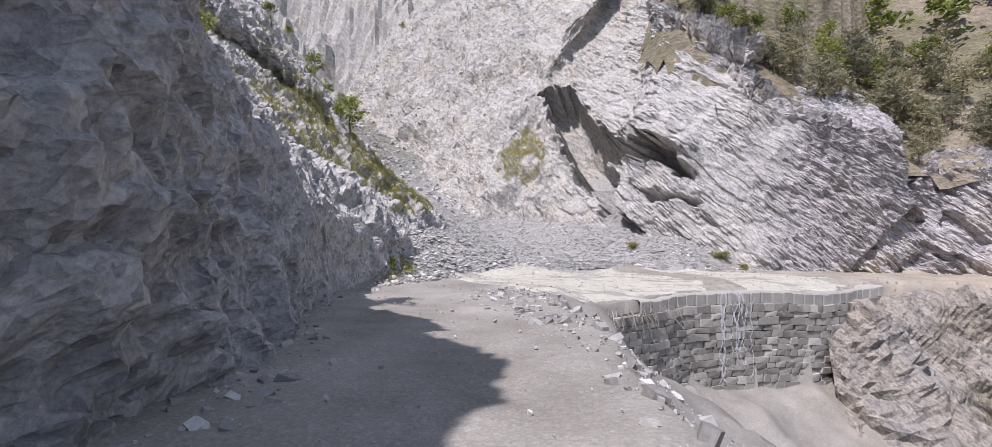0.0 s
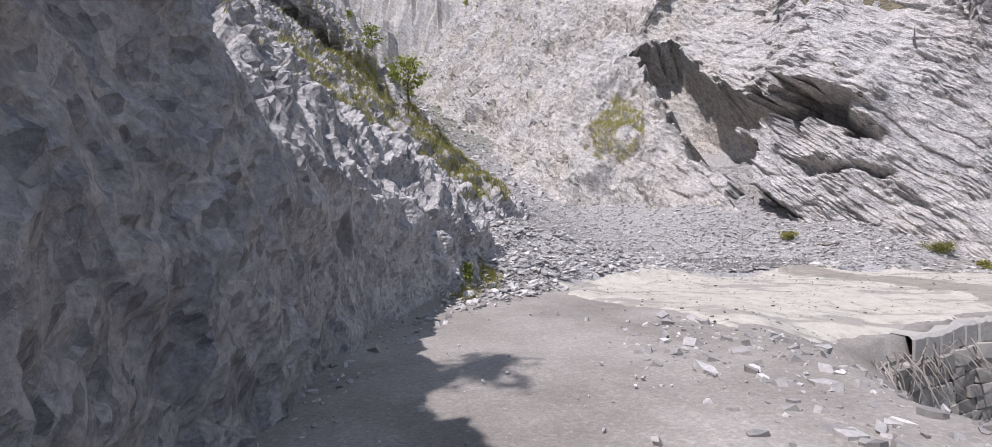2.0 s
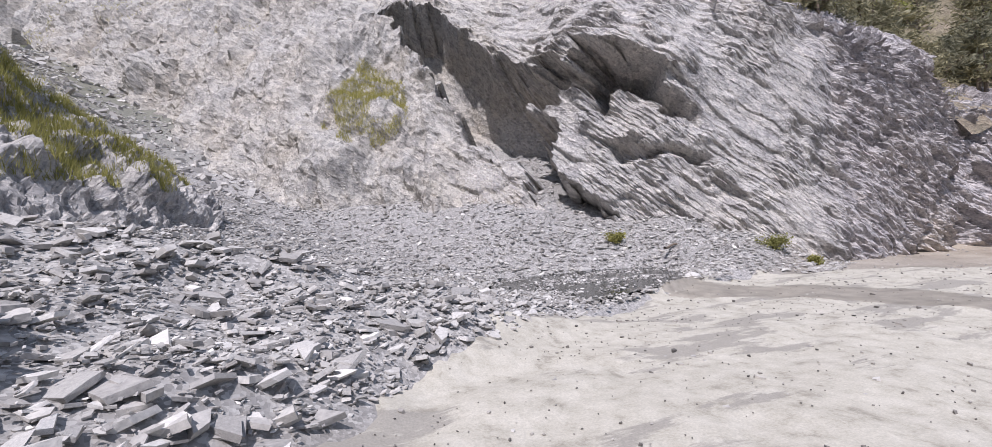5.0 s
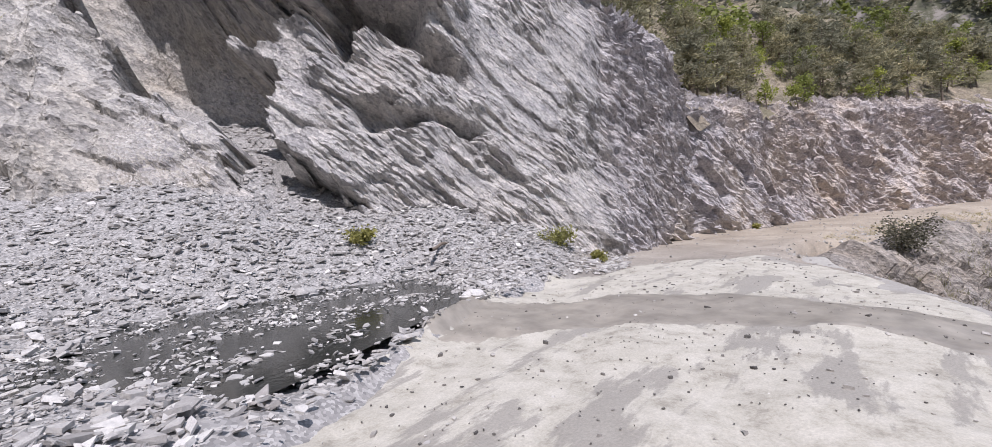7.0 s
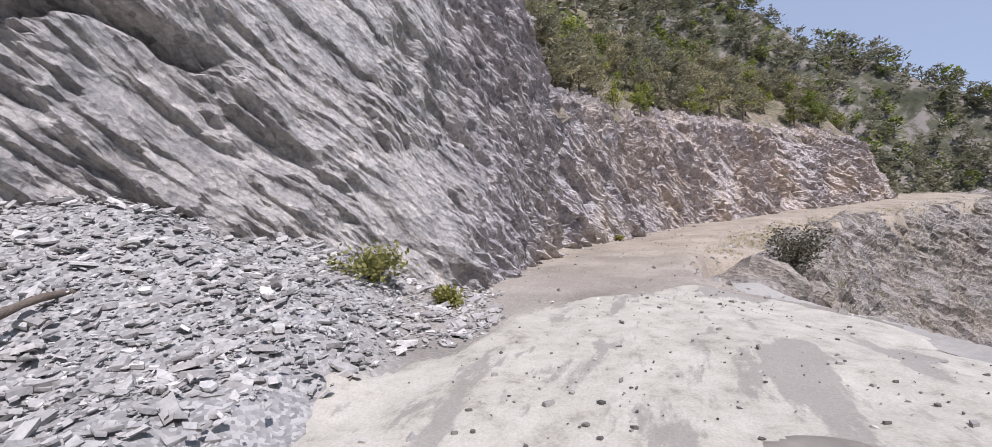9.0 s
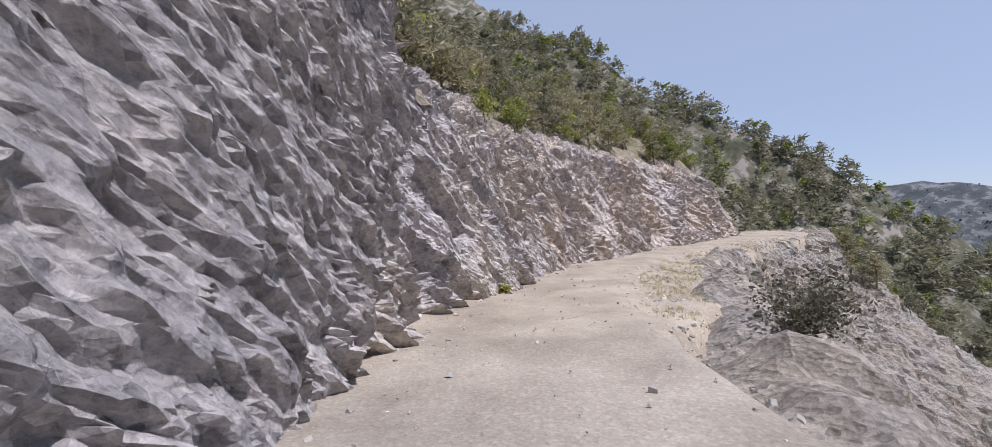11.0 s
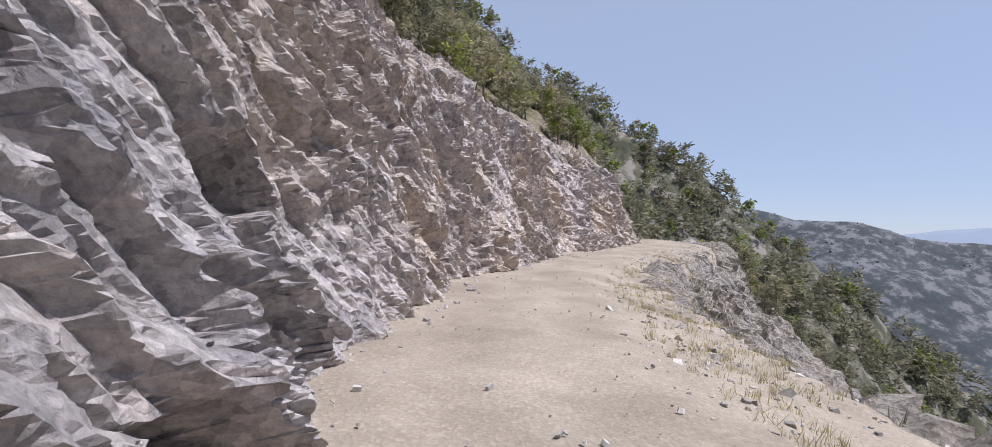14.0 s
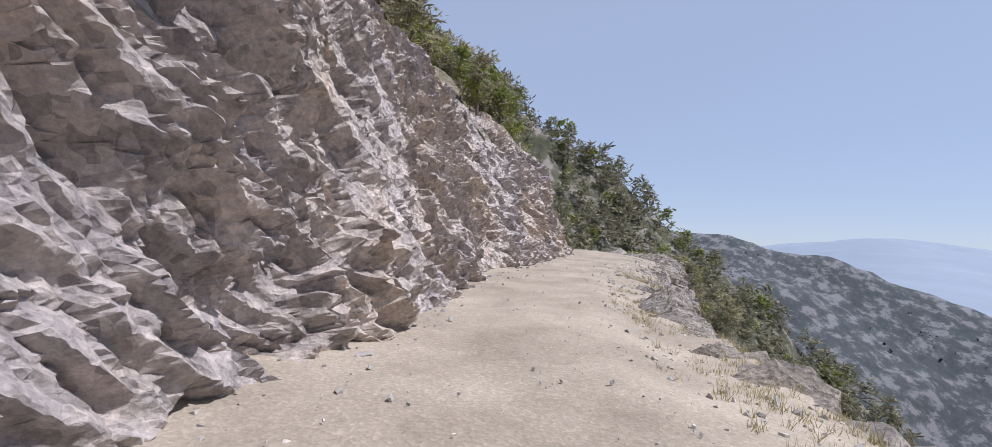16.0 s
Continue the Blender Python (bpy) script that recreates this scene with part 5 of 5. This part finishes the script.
def grass(name, at, tall, material, label, blades=9, wide=0.008):
    n = len(at)
    root = np.repeat(at, blades, 0) + np.c_[rng.normal(0, 0.05, (n * blades, 2)), np.zeros(n * blades) - 0.02]
    lean = rng.normal(0, 0.35, (n * blades, 2))
    h = tall * rng.uniform(0.4, 1.2, n * blades)
    tip = root + np.c_[lean * h[:, None], h]
    a = rng.uniform(0, 2 * math.pi, n * blades)
    side = np.c_[np.cos(a), np.sin(a), a * 0] * wide * (1 + tall)
    v = np.stack([root - side, root + side, tip], 1).reshape(-1, 3)
    ob = new(name, mesh_from(name, v, np.arange(len(v)).reshape(-1, 3)))
    ob.data.materials.append(material)
    return tagged(ob, label, "grass", kind="stuff")


vx, vy = scatter(16000, 22, 62, -2, 26, rubble_keep(1.9, 4.8, -1))
wd = np.c_[np.r_[rng.normal(-4.2, 0.14, 60), rng.normal(-3.75, 0.18, 60)], np.r_[rng.normal(18.6, 0.3, 60), rng.normal(19.9, 0.25, 60)]]
grass("weeds", on_ground(wd[:, 0], wd[:, 1]), 0.22, GREEN, "tufts of green grass at the foot of the rock face", 12)
vk = vnoise(np.stack([vx, vy, vx * 0], -1) * 0.6, 501) > -0.25
grass("verge_grass", on_ground(vx[vk], vy[vk]), 0.16, DRY, "dry yellow grass on the outer verge of the road", 12, 0.0045)

# grass and scrub on the rock slopes
def sheet_spots(sheet, n, keep):
    v = sheet.reshape(-1, 3)
    k = rng.choice(len(v), min(n, len(v)), replace=False)
    v = v[k]
    return v[keep(v)]


def patchy(v, scale, seed, over):
    return fbm(v * scale, 3, seed) > over


g1 = sheet_spots(SHEETS["cliff_left"], 90000, lambda v: (v[:, 1] > 20.8) & (v[:, 2] > 3.6) & ((v[:, 1] > 22.5) | (v[:, 2] > 4.4)) & (v[:, 2] < 12) & patchy(v, 0.35, 611, -0.12))[:12000]
grass("slope_grass", g1, 0.28, GREEN, "yellow-green grass on the flank of the gully", 6)
g2 = sheet_spots(SHEETS["cliff_left"], 60000, lambda v: (v[:, 1] > 3) & (v[:, 2] > 6.5) & patchy(v, 0.5, 613, 0.25))[:2500]
g3 = sheet_spots(SHEETS["cliff_gully_face"], 90000, lambda v: (np.hypot(v[:, 0] - 1.9, (v[:, 2] - 9.6) * 0.8) < 2.6) & patchy(v, 0.6, 615, 0.0))[:1800]
g4 = sheet_spots(SHEETS["cliff_gully_upper"], 30000, lambda v: (v[:, 2] > 18) & patchy(v, 0.2, 617, 0.2))[:2500]
g5 = sheet_spots(SHEETS["cliff_left_upper"], 20000, lambda v: (v[:, 2] > 8) & patchy(v, 0.2, 619, -0.1))[:3500]
grass("ledge_grass", np.vstack([g2, g3, g4, g5]), 0.32, GREEN, "tufts of yellow-green grass on rock ledges", 6)
hillv = np.stack([HX, HY, HZ], -1)[(hd > 0.2) & (hd < 22)]
g6 = hillv[rng.choice(len(hillv), 9000, replace=True)] + np.c_[rng.uniform(-0.3, 0.3, (9000, 2)), np.zeros(9000)]
grass("hill_grass", g6[patchy(g6, 0.3, 621, -0.2)], 0.35, DRY, "dry grass and scrub on the hillside", 6)
for sheet, n, low in (("cliff_left", 9, 8.0), ("cliff_left_upper", 14, 12.0), ("cliff_gully_upper", 14, 26.0)):
    v = SHEETS[sheet].reshape(-1, 3)
    v = v[(v[:, 2] > low) & (v[:, 1] > 5)]
    for k in rng.choice(len(v), n, replace=False):
        plant(BROAD[k % 3], v[k, 0], v[k, 1], v[k, 2] - 0.3, rng.uniform(0.4, 0.75))
# scrub and pines on the slope under the road
below = SV[:, (drop > 1.0) & (drop < 9)].reshape(-1, 3)
below = below[(below[:, 0] > 20)]
below = below[rng.choice(len(below), 14000, replace=False)]
below = below[patchy(below, 0.4, 623, 0.12)][:3600]
grass("slope_scrub", below, 0.3, DRY, "dry grass and low scrub on the slope below the road", 6)
wooded = SV[:, (drop > 3.5) & (drop < 22)].reshape(-1, 3)
wooded = wooded[(wooded[:, 0] > 64) & (wooded[:, 0] < 86)]
for k in rng.choice(len(wooded), 34, replace=False):
    kind = BROAD[k % 3] if rng.uniform() < 0.25 else PINES[k % 5]
    plant(kind, *(wooded[k] - np.array([0, 0, 0.3])), rng.uniform(0.45, 0.95))
far_v = FAR_HILL.reshape(-1, 3)
far_v = far_v[rng.choice(len(far_v), 8000, replace=True)] + np.c_[rng.uniform(-4.5, 4.5, (8000, 2)), np.zeros(8000)]
far_v = far_v[patchy(far_v, 0.012, 631, -0.25)]
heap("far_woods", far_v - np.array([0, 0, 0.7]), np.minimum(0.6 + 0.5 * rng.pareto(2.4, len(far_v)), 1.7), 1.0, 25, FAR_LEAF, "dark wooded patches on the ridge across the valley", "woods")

# roots and brushwood at the end of the wall, a log on the scree
root_v, root_f = [], []
for k in range(46):
    s0 = rng.uniform(0.3, 4.6)
    p, ang, tz = wall_at(s0, 0, 0.4)
    z0 = tz - rng.uniform(0.05, 0.5)
    pts, x, y, z = [], p.x, p.y, z0
    dx, dy = rng.normal(0, 0.07), rng.normal(-0.03, 0.05)
    for i in range(8):
        pts.append(np.array([x, y, z]))
        x += dx + rng.normal(0, 0.035)
        y += dy + rng.normal(0, 0.03) - 0.015
        z -= rng.uniform(0.06, 0.17)
    v, f = tube(pts, np.linspace(rng.uniform(0.012, 0.03), 0.004, 8), 5)
    n0 = len(root_v)
    root_v += [tuple(q) for q in v]
    root_f += [[i + n0 for i in g] for g in f]
roots = new("roots", mesh_from("roots", root_v, root_f, True))
roots.data.materials.append(soil("dead_wood", (0.16, 0.14, 0.12), (0.30, 0.27, 0.235), (0.44, 0.41, 0.37), 5.0))
tagged(roots, "grey dead roots and twigs hanging over the wall end", "roots", kind="stuff")


def log(x, y, length, radius, heading, label):
    line = [np.array([length * (t - 0.5), 0.04 * math.sin(t * 5), 0.03 * math.sin(t * 9)]) for t in np.linspace(0, 1, 9)]
    v, f = tube([np.array([q[2], q[1], q[0]]) for q in line], [radius * (1 - 0.45 * t) * (1 + 0.12 * math.sin(t * 30)) for t in np.linspace(0, 1, 9)], 8)
    me = mesh_from("log", v, f, True)
    me.materials.append(BARK)
    ob = new("log", me)
    z = ground_height(np.array([x]), np.array([y]))[0]
    ob.matrix_basis = pose(x, y, z + 0.14, 0, 88, heading)
    return tagged(ob, label, "log")


log(10.7, 30.7, 1.7, 0.05, 25, "brown barkless log lying on the grey stones")


def boulder(x, y, size, label, colour, seed):
    bm = bmesh.new()
    bmesh.ops.create_icosphere(bm, subdivisions=4, radius=0.5)
    for v in bm.verts:
        q = v.co * 2.2 + Vector((seed, 0, 0))
        n = noise.cell(q * 0.9) * 0.12 + noise.noise(q) * 0.18 + noise.noise(q * 3) * 0.05
        v.co *= 1 + n
    me = bpy.data.meshes.new("boulder")
    bm.to_mesh(me)
    bm.free()
    me.materials.append(colour)
    ob = new("boulder", me)
    z = ground_height(np.array([x]), np.array([y]))[0]
    ob.matrix_basis = pose(x, y, z + size[2] * 0.28, 8, -6, seed * 40) @ Matrix.Diagonal((*size, 1))
    return tagged(ob, label, "boulder")


WHITE_STONE = stone_material("white_stone", (0.60, 0.58, 0.54), (0.68, 0.66, 0.62), (0.74, 0.72, 0.68), False)
boulder(-4.1, 18.5, (0.40, 0.26, 0.2), "white limestone boulder at the foot of the rock face", WHITE_STONE, 1)
boulder(-3.9, 18.0, (0.26, 0.2, 0.14), "white limestone boulder at the foot of the rock face", WHITE_STONE, 2)
boulder(-3.5, 19.3, (0.24, 0.2, 0.15), "white limestone boulder at the foot of the rock face", WHITE_STONE, 3)
boulder(8.3, 27.6, (0.5, 0.3, 0.22), "dark wet stone at the edge of the ford slab", STONE_ONE, 4)
boulder(7.2, 31.2, (0.6, 0.42, 0.3), "grey boulder at the edge of the pool", STONE_ONE, 5)
boulder(6.9, 27.3, (0.32, 0.26, 0.2), "pale stone at the edge of the ford slab", STONE_ONE, 6)
